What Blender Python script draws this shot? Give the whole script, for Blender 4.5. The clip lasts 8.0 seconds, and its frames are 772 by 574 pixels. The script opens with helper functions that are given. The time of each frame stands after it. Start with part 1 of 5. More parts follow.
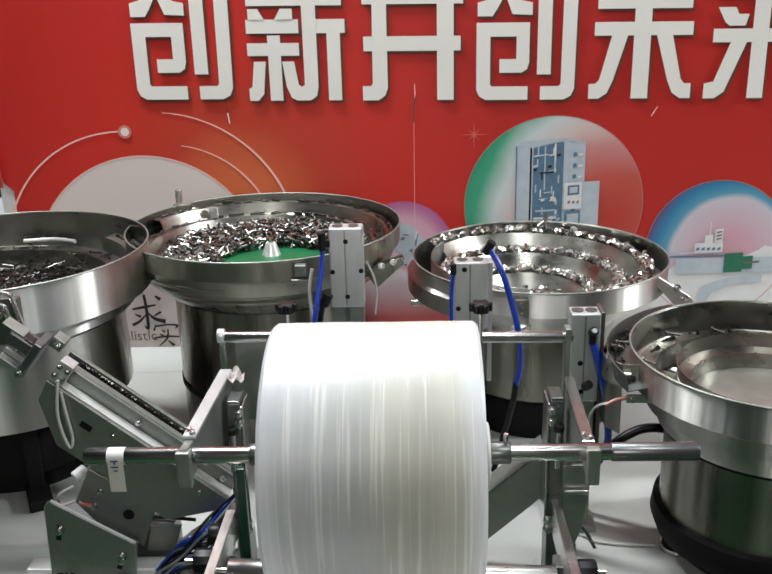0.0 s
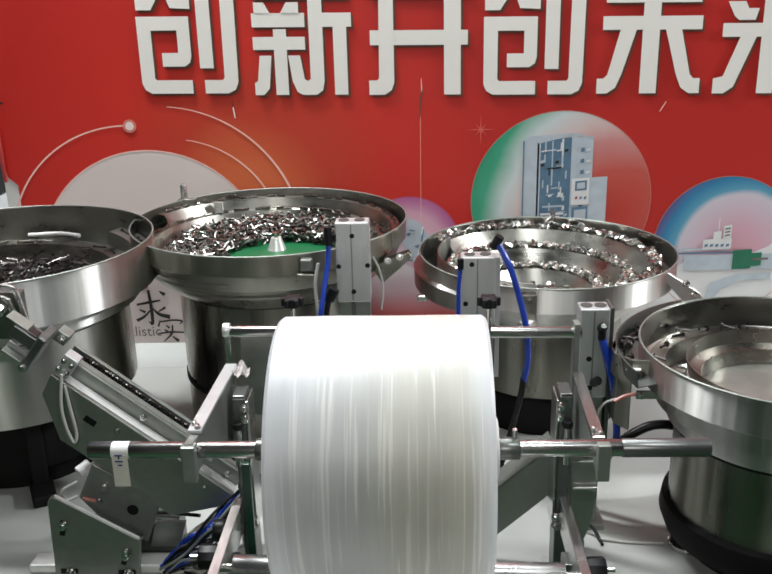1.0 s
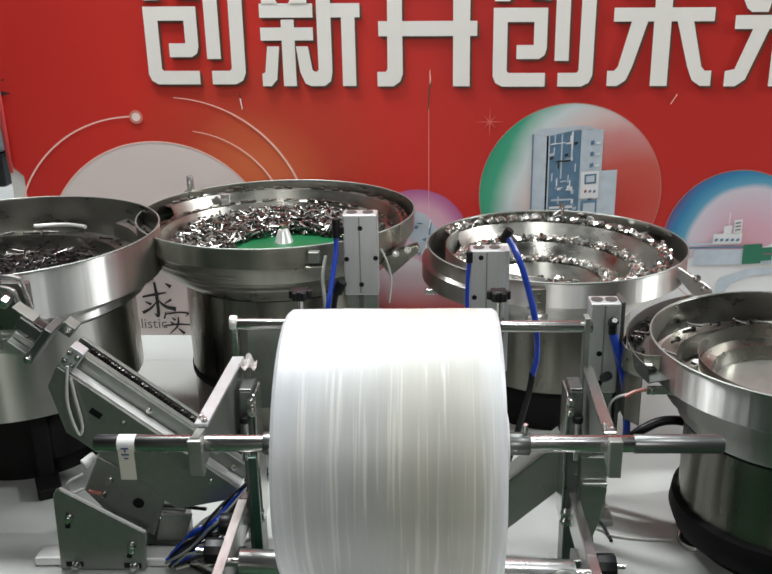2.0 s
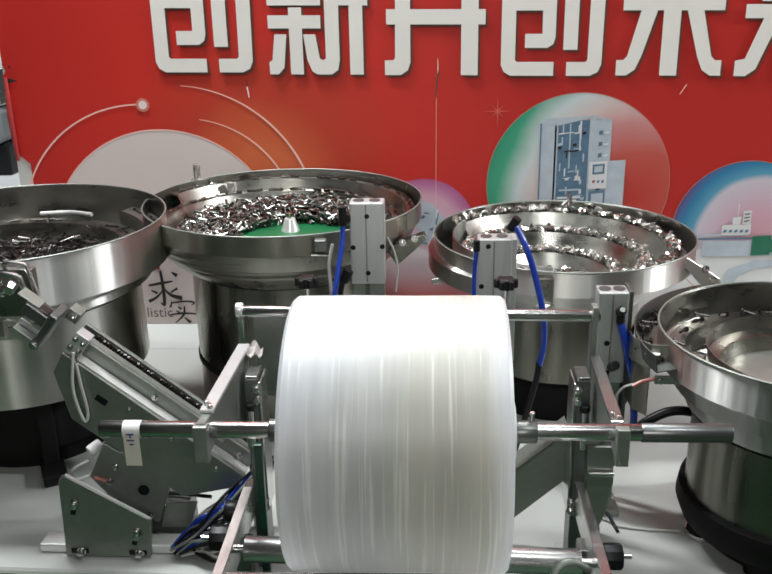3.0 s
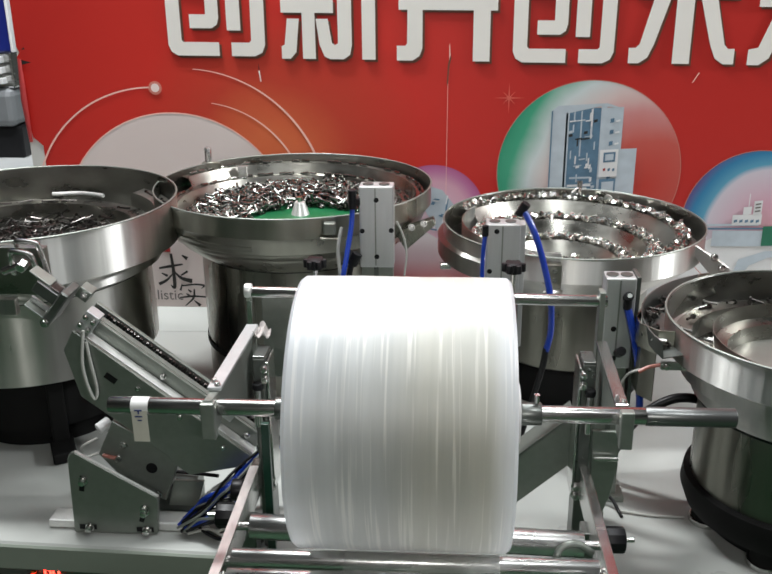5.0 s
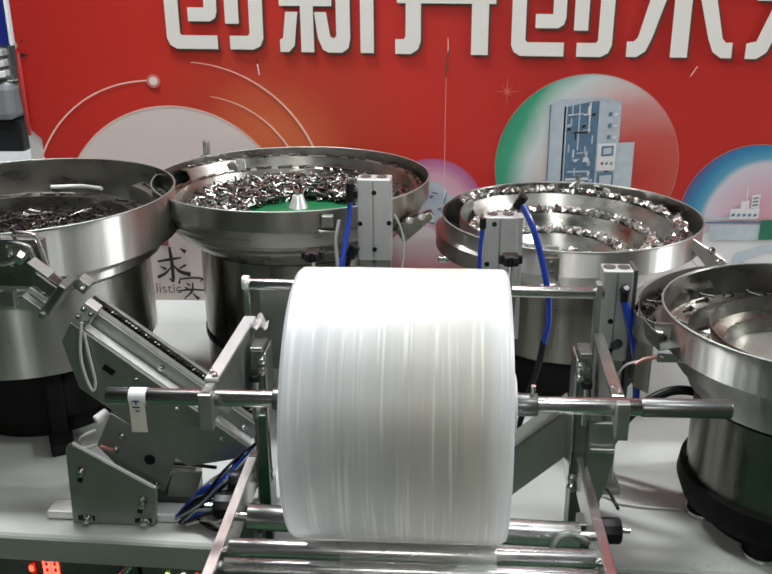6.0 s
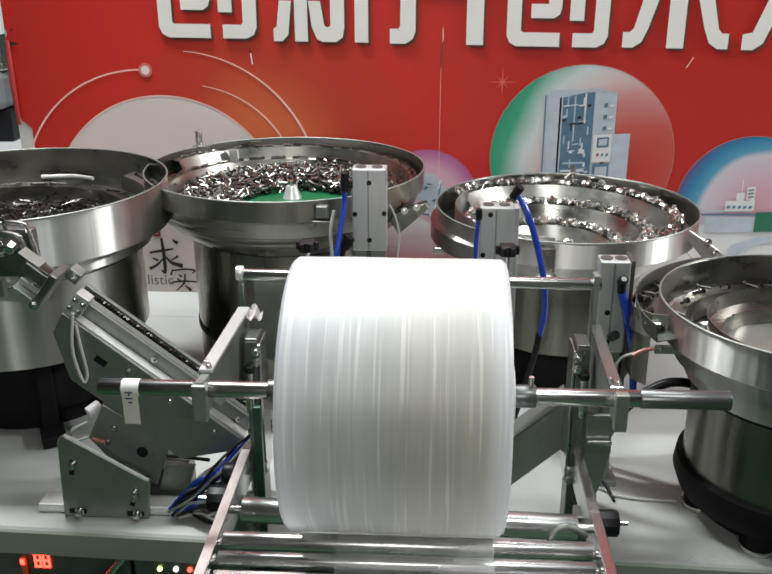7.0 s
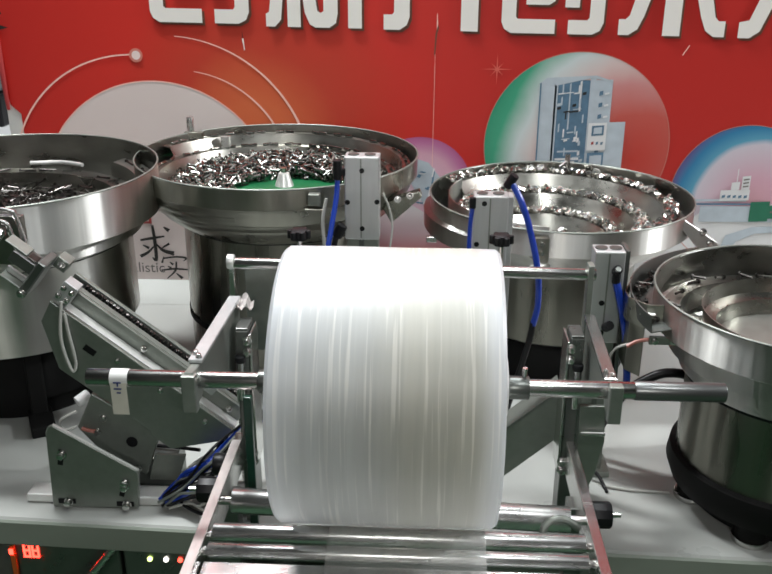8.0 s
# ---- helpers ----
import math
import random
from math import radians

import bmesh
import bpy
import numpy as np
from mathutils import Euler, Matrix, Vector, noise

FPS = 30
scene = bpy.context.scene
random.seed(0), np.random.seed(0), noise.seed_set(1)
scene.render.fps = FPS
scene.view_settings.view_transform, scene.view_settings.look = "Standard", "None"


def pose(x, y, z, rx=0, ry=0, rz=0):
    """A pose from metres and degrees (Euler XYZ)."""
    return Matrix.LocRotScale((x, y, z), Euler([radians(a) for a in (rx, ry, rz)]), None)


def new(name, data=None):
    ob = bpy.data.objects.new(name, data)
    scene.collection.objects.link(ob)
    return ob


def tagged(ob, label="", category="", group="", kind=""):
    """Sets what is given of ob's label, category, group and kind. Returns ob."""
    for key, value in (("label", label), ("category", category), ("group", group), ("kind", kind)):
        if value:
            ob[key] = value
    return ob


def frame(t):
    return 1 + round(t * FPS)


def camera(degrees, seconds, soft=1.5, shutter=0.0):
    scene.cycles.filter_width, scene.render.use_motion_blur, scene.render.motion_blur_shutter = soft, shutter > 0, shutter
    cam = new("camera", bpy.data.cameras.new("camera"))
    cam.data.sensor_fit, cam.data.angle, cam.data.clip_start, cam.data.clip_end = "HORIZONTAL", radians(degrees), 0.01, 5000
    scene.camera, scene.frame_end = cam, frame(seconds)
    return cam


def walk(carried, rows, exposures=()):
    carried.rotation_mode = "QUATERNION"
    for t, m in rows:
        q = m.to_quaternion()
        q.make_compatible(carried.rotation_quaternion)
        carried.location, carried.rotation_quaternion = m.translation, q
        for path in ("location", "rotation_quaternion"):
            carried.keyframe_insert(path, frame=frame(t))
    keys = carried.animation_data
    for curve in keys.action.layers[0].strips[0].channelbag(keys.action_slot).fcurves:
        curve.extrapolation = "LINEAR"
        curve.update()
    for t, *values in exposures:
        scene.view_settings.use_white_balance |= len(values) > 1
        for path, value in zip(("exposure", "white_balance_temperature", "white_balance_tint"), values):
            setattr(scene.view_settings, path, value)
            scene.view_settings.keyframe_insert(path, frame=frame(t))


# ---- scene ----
# ---- camera ----
cam = camera(46.43, 8.0, soft=1.7)
PATH = [
    (0.0, 0.0, 0.0, 1.6553, 71.29, 1.5, 2.07),
    (0.5, -0.0033, 0.0072, 1.6508, 71.23, 1.45, 2.2),
    (1.0, -0.0056, 0.01, 1.6449, 71.22, 1.41, 2.31),
    (1.5, -0.0098, 0.0164, 1.6438, 71.04, 1.32, 2.47),
    (3.0, -0.013, 0.025, 1.6308, 70.39, 1.07, 3.05),
    (3.5, -0.0138, 0.0235, 1.6304, 70.16, 1.02, 3.37),
    (4.0, -0.0104, 0.0197, 1.6275, 70.02, 0.91, 3.68),
    (4.5, -0.01, 0.0181, 1.6243, 69.9, 0.64, 3.78),
    (6.0, -0.0056, 0.0111, 1.6187, 69.51, 0.47, 3.74),
    (6.5, -0.0084, 0.0155, 1.6143, 69.34, 0.36, 3.48),
    (7.0, -0.0127, 0.0214, 1.6103, 69.1, 0.17, 3.14),
    (7.5, -0.0094, 0.0355, 1.6069, 68.73, -0.02, 2.81),
    (8.0, -0.0121, 0.0349, 1.6083, 68.29, -0.2, 2.69),
]


def aim(x, y, z, tilt, lean, turn):
    """Turned by turn, tilted, then rolled about the line of sight by lean (to its right)."""
    return pose(x, y, z, tilt, 0, turn) @ pose(0, 0, 0, 0, 0, -lean)


walk(cam, [(t, aim(*row)) for t, *row in PATH], exposures=[(0.0, 0.0), (8.0, 0.0)])

# ---- world and lights ----
T = 0.8          # height of the bench top
YW = 2.013       # face of the printed partition
world = bpy.data.worlds.new("room_air")
world.use_nodes = True
world.node_tree.nodes["Background"].inputs[0].default_value = (0.9, 0.95, 1.0, 1)
world.node_tree.nodes["Background"].inputs[1].default_value = 0.0
scene.world = world

COOL, PLAIN, WARM = (0.91, 0.97, 1.0), (0.965, 0.99, 1.0), (1.0, 0.985, 0.95)
# All out of view; the warm one at y -3.2 is added fill for front faces.
LAMPS = [(0.5, 1.7, 12, PLAIN), (-0.86, 1.80, 80, PLAIN), (3.8, 1.5, 215, PLAIN), (-0.25, 1.3, 13, COOL), (0.1, 2.52, 24, COOL), (0.62, 0.1, 18, PLAIN), (-0.3, -3.2, 88, WARM)]
LAMP_Z = 3.3


def ceiling_lamps():
    for x, y, w, colour in LAMPS:
        data = bpy.data.lights.new("tube_light", "AREA")
        data.shape, data.size, data.size_y, data.energy = "RECTANGLE", 0.6, 0.16, w
        data.color = colour
        lamp = new("tube_light", data)
        lamp.matrix_world = pose(x, y, LAMP_Z - 0.012)


ceiling_lamps()


# ---- materials ----
def material(name, base, rough=0.5, metal=0.0, grain=0.0, scale=40.0, stretch=(1, 1, 1), bump=0.0, tint=0.0, aniso=0.0, emit=0.0,
             rough_var=0.0, coat=0.0, transmission=0.0, wear=0.0):
    m = bpy.data.materials.new(name)
    m.use_nodes = True
    nt = m.node_tree
    b = nt.nodes["Principled BSDF"]
    b.inputs["Base Color"].default_value = (*base, 1)
    b.inputs["Roughness"].default_value = rough
    b.inputs["Metallic"].default_value = metal
    b.inputs["Coat Weight"].default_value = coat
    b.inputs["Transmission Weight"].default_value = transmission
    if emit:
        b.inputs["Emission Color"].default_value = (*base, 1)
        b.inputs["Emission Strength"].default_value = emit
    if aniso:
        b.inputs["Anisotropic"].default_value, b.inputs["Anisotropic Rotation"].default_value = aniso, 0.25
        tan = nt.nodes.new("ShaderNodeTangent")
        tan.direction_type, tan.axis = "RADIAL", "Z"
        nt.links.new(tan.outputs[0], b.inputs["Tangent"])
    if grain or bump or rough_var or wear:
        tc = nt.nodes.new("ShaderNodeTexCoord")
        mp = nt.nodes.new("ShaderNodeMapping")
        mp.inputs["Scale"].default_value = stretch
        nt.links.new(tc.outputs["Object"], mp.inputs[0])
        n1 = nt.nodes.new("ShaderNodeTexNoise")
        n1.inputs["Scale"].default_value, n1.inputs["Detail"].default_value = scale, 5
        nt.links.new(mp.outputs[0], n1.inputs["Vector"])
        n2 = nt.nodes.new("ShaderNodeTexNoise")
        n2.inputs["Scale"].default_value, n2.inputs["Detail"].default_value = 4.5, 3
        nt.links.new(tc.outputs["Object"], n2.inputs["Vector"])
        mix = nt.nodes.new("ShaderNodeMath")
        mix.operation = "ADD"
        half = nt.nodes.new("ShaderNodeMath")
        half.operation, half.inputs[1].default_value = "MULTIPLY", 0.8
        nt.links.new(n2.outputs["Fac"], half.inputs[0])
        nt.links.new(n1.outputs["Fac"], mix.inputs[0])
        nt.links.new(half.outputs[0], mix.inputs[1])
        if grain:
            rng = nt.nodes.new("ShaderNodeMapRange")
            rng.inputs[1].default_value, rng.inputs[2].default_value = 0.55, 1.25
            rng.inputs[3].default_value, rng.inputs[4].default_value = 1 - grain, 1 + grain
            nt.links.new(mix.outputs[0], rng.inputs[0])
            hsv = nt.nodes.new("ShaderNodeHueSaturation")
            hsv.inputs["Color"].default_value = (*base, 1)
            nt.links.new(rng.outputs[0], hsv.inputs["Value"])
            nt.links.new(hsv.outputs[0], b.inputs["Base Color"])
        if rough_var:
            rr = nt.nodes.new("ShaderNodeMapRange")
            rr.inputs[1].default_value, rr.inputs[2].default_value = 0.55, 1.25
            rr.inputs[3].default_value, rr.inputs[4].default_value = max(0.02, rough - rough_var), rough + rough_var
            nt.links.new(mix.outputs[0], rr.inputs[0])
            nt.links.new(rr.outputs[0], b.inputs["Roughness"])
        if bump:
            bp = nt.nodes.new("ShaderNodeBump")
            bp.inputs["Strength"].default_value, bp.inputs["Distance"].default_value = bump, 0.002
            nt.links.new(n1.outputs["Fac"], bp.inputs["Height"])
            nt.links.new(bp.outputs[0], b.inputs["Normal"])
    return m


# Brushed steel again, darkened in colour where the bowl reflects dark surroundings.
STEEL_DIM = material("dimmed_brushed_steel", (0.31, 0.305, 0.265), 0.30, 1.0, 0.24, 26, (1, 1, 0.10), 0.10, aniso=0.7, rough_var=0.08)
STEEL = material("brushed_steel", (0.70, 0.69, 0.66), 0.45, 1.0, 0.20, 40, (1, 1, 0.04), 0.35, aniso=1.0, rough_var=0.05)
# Base kept low: the dim reflections inside the bowls are put into the colour.
STEEL_IN = material("dimmed_bowl_inside_steel", (0.32, 0.315, 0.285), 0.31, 1.0, 0.30, 14, (1, 1, 2), 0.06, rough_var=0.14)
DRUM = material("drum_steel", (0.58, 0.57, 0.54), 0.30, 1.0, 0.22, 30, (1, 1, 0.06), 0.20, aniso=0.9, rough_var=0.06)
# Darker copy of the drum steel; dark reflections are painted into its base colour.
DRUM_DK = material("dimmed_drum_steel", (0.26, 0.255, 0.22), 0.30, 1.0, 0.2, 30, (1, 1, 0.06), 0.04, aniso=0.7, rough_var=0.07)
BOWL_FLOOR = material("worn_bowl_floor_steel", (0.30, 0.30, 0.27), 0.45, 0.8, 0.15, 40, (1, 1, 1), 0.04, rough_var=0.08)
CHROME = material("polished_steel", (0.60, 0.595, 0.58), 0.23, 1.0, 0.08, 60, (0.3, 1, 1), 0.03, rough_var=0.08)
SATIN = material("satin_roller_steel", (0.70, 0.70, 0.69), 0.26, 0.95, 0.06, 60, (0.2, 1, 1), 0.02, rough_var=0.06)
SLEEVE = material("dark_grey_sleeve", (0.17, 0.175, 0.172), 0.33, 0.85, 0.1, 60, (0.2, 1, 1), 0.02)
PLATE = material("anodised_plate", (0.27, 0.29, 0.262), 0.42, 0.75, 0.10, 90, (1, 1, 1), 0.05, rough_var=0.08)
ALU = material("anodised_aluminium", (0.56, 0.57, 0.57), 0.42, 0.7, 0.07, 160, (1, 1, 0.1), 0.04, rough_var=0.06)
ALU_EDGE = material("milled_aluminium", (0.78, 0.78, 0.76), 0.35, 0.6, 0.06, 120, (1, 1, 1), 0.03)
PLATE_DK = material("dark_steel_plate", (0.16, 0.17, 0.16), 0.34, 0.8, 0.15, 40, (1, 1, 1), 0.05, rough_var=0.1)
BLACK = material("black_plastic", (0.008, 0.008, 0.009), 0.4, 0.0, 0.2, 80, (1, 1, 1), 0.05)
RUBBER = material("black_base_paint", (0.004, 0.004, 0.004), 0.7, 0.0, 0.3, 30, (1, 1, 1), 0.08)
SCREW_DK = material("dark_screw_steel", (0.075, 0.07, 0.065), 0.28, 0.9, 0.4, 60)
PIN = material("nickel_pins", (0.22, 0.22, 0.205), 0.24, 1.0, 0.45, 55)
NUT = material("nickel_clips", (0.56, 0.55, 0.52), 0.2, 1.0, 0.3, 55)
LINER = material("green_bowl_liner", (0.006, 0.105, 0.036), 0.38, 0.0, 0.15, 25, (1, 1, 1), 0.03)
BLUE = material("blue_air_tube", (0.010, 0.045, 0.36), 0.28, 0.0, 0.1, 20)
CLEAR = material("clear_tube", (0.45, 0.45, 0.42), 0.2, 0.0, 0.1, 20)
RED_WIRE = material("red_wire", (0.34, 0.12, 0.09), 0.4, 0.0, 0.1, 30)
TABLE = material("white_bench_paint", (0.38, 0.39, 0.37), 0.34, 0.0, 0.045, 9, (1, 1, 1), 0.03, rough_var=0.08)
TABLE_SIDE = material("grey_green_bench_paint", (0.24, 0.27, 0.23), 0.4, 0.0, 0.06, 14, (1, 1, 1), 0.03)
FLOOR = material("green_floor_paint", (0.03, 0.075, 0.04), 0.3, 0.0, 0.18, 5, (1, 1, 1), 0.03, rough_var=0.1)
for m in (BLACK, RUBBER):
    m.node_tree.nodes["Principled BSDF"].inputs["Specular IOR Level"].default_value = 0.22
ROOM = material("pale_room_wall", (0.20, 0.20, 0.19), 0.7, 0.0, 0.08, 3, (1, 1, 1), 0.05)
CEIL = material("dim_ceiling", (0.10, 0.10, 0.10), 0.8, 0.0, 0.1, 2, (1, 1, 1), 0.05)
BOARD = material("white_board_edge", (0.70, 0.69, 0.66), 0.6, 0.0, 0.08, 20, (1, 1, 1), 0.03)
FILM = material("wound_plastic_film", (0.47, 0.495, 0.52), 0.50, 0.0, 0.16, 24, (3.4, 0.20, 0.20), 0.06, rough_var=0.12, coat=1.0)


def tint_film(m):
    """Faint warm tint in broad bands across the roll, pale creases that run round it, a clear glossy outer layer."""
    nt = m.node_tree
    b = nt.nodes["Principled BSDF"]
    b.inputs["Coat Roughness"].default_value = 0.46
    b.inputs["Subsurface Weight"].default_value = 0.8
    b.inputs["Subsurface Radius"].default_value = (1.0, 0.95, 0.86)
    b.inputs["Subsurface Scale"].default_value = 0.22
    plain = b.inputs["Base Color"].links[0].from_socket
    tc = nt.nodes.new("ShaderNodeTexCoord")
    sep = nt.nodes.new("ShaderNodeSeparateXYZ")
    nt.links.new(tc.outputs["Object"], sep.inputs[0])
    band = nt.nodes.new("ShaderNodeValToRGB")
    stops = [(0.0, 0.0), (0.12, 0.25), (0.42, 0.55), (0.60, 1.0), (0.86, 0.95), (0.95, 0.15), (1.0, 0.0)]
    while len(band.color_ramp.elements) < len(stops):
        band.color_ramp.elements.new(0.5)
    for e, (place, v) in zip(band.color_ramp.elements, stops):
        e.position, e.color = place, (v, v, v, 1)
    along = nt.nodes.new("ShaderNodeMapRange")
    along.inputs[1].default_value, along.inputs[2].default_value = -0.12, 0.125
    nt.links.new(sep.outputs["X"], along.inputs[0])
    nt.links.new(along.outputs[0], band.inputs[0])
    warm = nt.nodes.new("ShaderNodeMix")
    warm.data_type, warm.blend_type = "RGBA", "MULTIPLY"
    warm.inputs["B"].default_value = (0.89, 0.84, 0.72, 1)
    nt.links.new(band.outputs[0], warm.inputs["Factor"])
    nt.links.new(plain, warm.inputs["A"])
    mp = nt.nodes.new("ShaderNodeMapping")
    mp.inputs["Scale"].default_value = (210, 5, 5)
    nt.links.new(tc.outputs["Object"], mp.inputs[0])
    creases = nt.nodes.new("ShaderNodeTexNoise")
    creases.inputs["Scale"].default_value, creases.inputs["Detail"].default_value = 1.0, 2
    nt.links.new(mp.outputs[0], creases.inputs["Vector"])
    cut = nt.nodes.new("ShaderNodeMapRange")
    cut.inputs[1].default_value, cut.inputs[2].default_value = 0.57, 0.66
    cut.inputs[4].default_value = 0.36
    nt.links.new(creases.outputs["Fac"], cut.inputs[0])
    pale = nt.nodes.new("ShaderNodeMix")
    pale.data_type = "RGBA"
    pale.inputs["B"].default_value = (0.84, 0.82, 0.77, 1)
    nt.links.new(cut.outputs[0], pale.inputs["Factor"])
    nt.links.new(warm.outputs["Result"], pale.inputs["A"])
    nt.links.new(pale.outputs["Result"], b.inputs["Base Color"])


tint_film(FILM)
WEB = material("clear_glossy_film", (0.90, 0.91, 0.90), 0.10, 0.0, 0.08, 20, (3.0, 0.4, 0.4), 0.04, rough_var=0.05, transmission=0.88, coat=0.5)
CORE = material("cardboard_core", (0.34, 0.25, 0.16), 0.8, 0.0, 0.15, 60, (1, 1, 1), 0.1)
TAPE = material("white_tape", (0.74, 0.74, 0.72), 0.5, 0.0, 0.05, 50)
CRINKLE = material("crinkled_clear_tape", (0.62, 0.57, 0.55), 0.16, 0.25, 0.35, 45, (1.4, 0.5, 1), 0.9, rough_var=0.12, coat=0.6)
TAPE_TAIL = material("translucent_tape_tail", (0.60, 0.58, 0.50), 0.35, 0.0, 0.08, 50)
INK = material("black_ink", (0.02, 0.018, 0.016), 0.55, 0.0, 0.2, 60)
INK_GREY = material("grey_ink", (0.16, 0.14, 0.13), 0.55, 0.0, 0.1, 60)
BLUE_INK = material("marker_ink", (0.02, 0.04, 0.18), 0.5, 0.0, 0.1, 60)
LETTER = material("white_letter_print", (0.84, 0.80, 0.75), 0.45, 0.0, 0.03, 8, (1, 1, 1), 0.02)
LETTER_SHADE = material("brown_letter_outline_print", (0.15, 0.055, 0.032), 0.45, 0.0, 0.1, 10)
GLINT = material("pale_red_glint_print", (0.70, 0.13, 0.095), 0.45, 0.0, 0.05, 20)
LINE = material("pale_pink_line_print", (0.88, 0.55, 0.47), 0.45, 0.0, 0.05, 20)
GLOW = material("pale_dot_print", (0.88, 0.72, 0.68), 0.45, 0.0, 0.05, 20)
HALO = material("pink_halo_print", (0.66, 0.22, 0.17), 0.45, 0.0, 0.05, 20)
BLUE_PRINT = material("steel_blue_print", (0.10, 0.19, 0.28), 0.45, 0.0, 0.25, 50)
PALE_PRINT = material("pale_blue_grey_print", (0.46, 0.52, 0.57), 0.45, 0.0, 0.12, 40)
WHITE_PRINT = material("white_print", (0.70, 0.70, 0.70), 0.45, 0.0, 0.06, 20)
DARK_GREEN = material("dark_green_paint", (0.008, 0.045, 0.028), 0.3, 0.0, 0.1, 20)
GREEN_PRINT = material("green_print", (0.02, 0.16, 0.09), 0.45, 0.0, 0.15, 30)
SEAL = material("red_seal_print", (0.34, 0.03, 0.03), 0.5, 0.0, 0.2, 60)
LED_RED = material("red_led", (1.0, 0.05, 0.03), 0.4, emit=6.0)
LED_GREEN = material("green_led", (0.75, 1.0, 0.25), 0.4, emit=4.0)
LED_WHITE = material("white_led", (1.0, 0.95, 0.85), 0.4, emit=4.0)
ORANGE = material("orange_switch", (0.55, 0.12, 0.02), 0.4, 0.0, 0.1, 30)
NAVY = material("blue_machine_paint", (0.010, 0.018, 0.16), 0.35, 0.0, 0.15, 20)
GREY_MACHINE = material("grey_machine_paint", (0.20, 0.21, 0.22), 0.45, 0.2, 0.15, 12)
PALE_MACHINE = material("pale_grey_machine_paint", (0.42, 0.43, 0.43), 0.5, 0.0, 0.1, 9)
LAMP_CASE = material("lamp_housing", (0.6, 0.6, 0.6), 0.5, 0.0, 0.05, 20)


def print_gradient(name, stops, radius, centre=(0, 0, 0), kind="SPHERICAL", turn=0.0, rough=0.45, cloud=0.0):
    """Printed colour that runs outwards from centre (or along local x) through the stops (place, colour)."""
    m = bpy.data.materials.new(name)
    m.use_nodes = True
    nt = m.node_tree
    b = nt.nodes["Principled BSDF"]
    b.inputs["Roughness"].default_value = rough
    tc = nt.nodes.new("ShaderNodeTexCoord")
    mp = nt.nodes.new("ShaderNodeMapping")
    mp.vector_type = "TEXTURE"
    mp.inputs["Location"].default_value = centre
    mp.inputs["Rotation"].default_value = (0, radians(turn), 0)
    mp.inputs["Scale"].default_value = (radius, radius, radius)
    gr = nt.nodes.new("ShaderNodeTexGradient")
    gr.gradient_type = kind
    ramp = nt.nodes.new("ShaderNodeValToRGB")
    while len(ramp.color_ramp.elements) < len(stops):
        ramp.color_ramp.elements.new(0.5)
    for e, (place, colour) in zip(ramp.color_ramp.elements, stops):
        e.position, e.color = place, (*colour, 1)
    nt.links.new(tc.outputs["Object"], mp.inputs[0])
    nt.links.new(mp.outputs[0], gr.inputs[0])
    noise_node = nt.nodes.new("ShaderNodeTexNoise")
    noise_node.inputs["Scale"].default_value, noise_node.inputs["Detail"].default_value = 5, 4
    nt.links.new(tc.outputs["Object"], noise_node.inputs["Vector"])
    add = nt.nodes.new("ShaderNodeMath")
    add.operation = "MULTIPLY_ADD"
    add.inputs[1].default_value = 0.10 + cloud
    nt.links.new(noise_node.outputs["Fac"], add.inputs[0])
    sub = nt.nodes.new("ShaderNodeMath")
    sub.operation, sub.inputs[1].default_value = "SUBTRACT", 0.05 + cloud / 2
    nt.links.new(gr.outputs["Fac"], sub.inputs[0])
    nt.links.new(sub.outputs[0], add.inputs[2])
    nt.links.new(add.outputs[0], ramp.inputs[0])
    nt.links.new(ramp.outputs[0], b.inputs["Base Color"])
    return m


RED_A, RED_B, ORANGE_P = (0.60, 0.026, 0.017), (0.48, 0.018, 0.013), (0.66, 0.14, 0.05)
BANNER = print_gradient("red_banner_print", [(0.0, RED_B), (0.45, RED_A), (0.70, (0.52, 0.045, 0.022)), (0.88, (0.64, 0.13, 0.045)), (1.0, ORANGE_P)], 0.62, (-0.99, 0, 0.35), cloud=0.06)
PLANET = print_gradient("pale_planet_print", [(0.0, (0.72, 0.62, 0.59)), (0.25, (0.77, 0.72, 0.70)), (1.0, (0.80, 0.80, 0.77))], 0.27, cloud=0.16)
BUBBLE_1 = print_gradient("green_pink_bubble_print", [(0.0, (0.02, 0.26, 0.14)), (0.13, (0.05, 0.34, 0.20)), (0.27, (0.58, 0.64, 0.64)), (0.40, (0.64, 0.50, 0.48)), (0.54, (0.58, 0.24, 0.23)), (0.70, (0.52, 0.09, 0.07)), (1.0, (0.48, 0.035, 0.022))], 0.35, (0.125, 0, -0.03), cloud=0.10)
BUBBLE_2 = print_gradient("blue_pink_bubble_print", [(0.0, (0.10, 0.09, 0.24)), (0.10, (0.03, 0.20, 0.38)), (0.24, (0.10, 0.32, 0.46)), (0.31, (0.60, 0.54, 0.60)), (0.7, (0.62, 0.36, 0.44)), (1.0, (0.60, 0.32, 0.36))], 0.190, (0.028, 0, -0.012), cloud=0.03)
BUBBLE_0 = print_gradient("violet_pink_bubble_print", [(0.0, (0.40, 0.07, 0.20)), (0.16, (0.50, 0.17, 0.34)), (0.35, (0.66, 0.36, 0.46)), (1.0, (0.74, 0.56, 0.62))], 0.125, cloud=0.08)
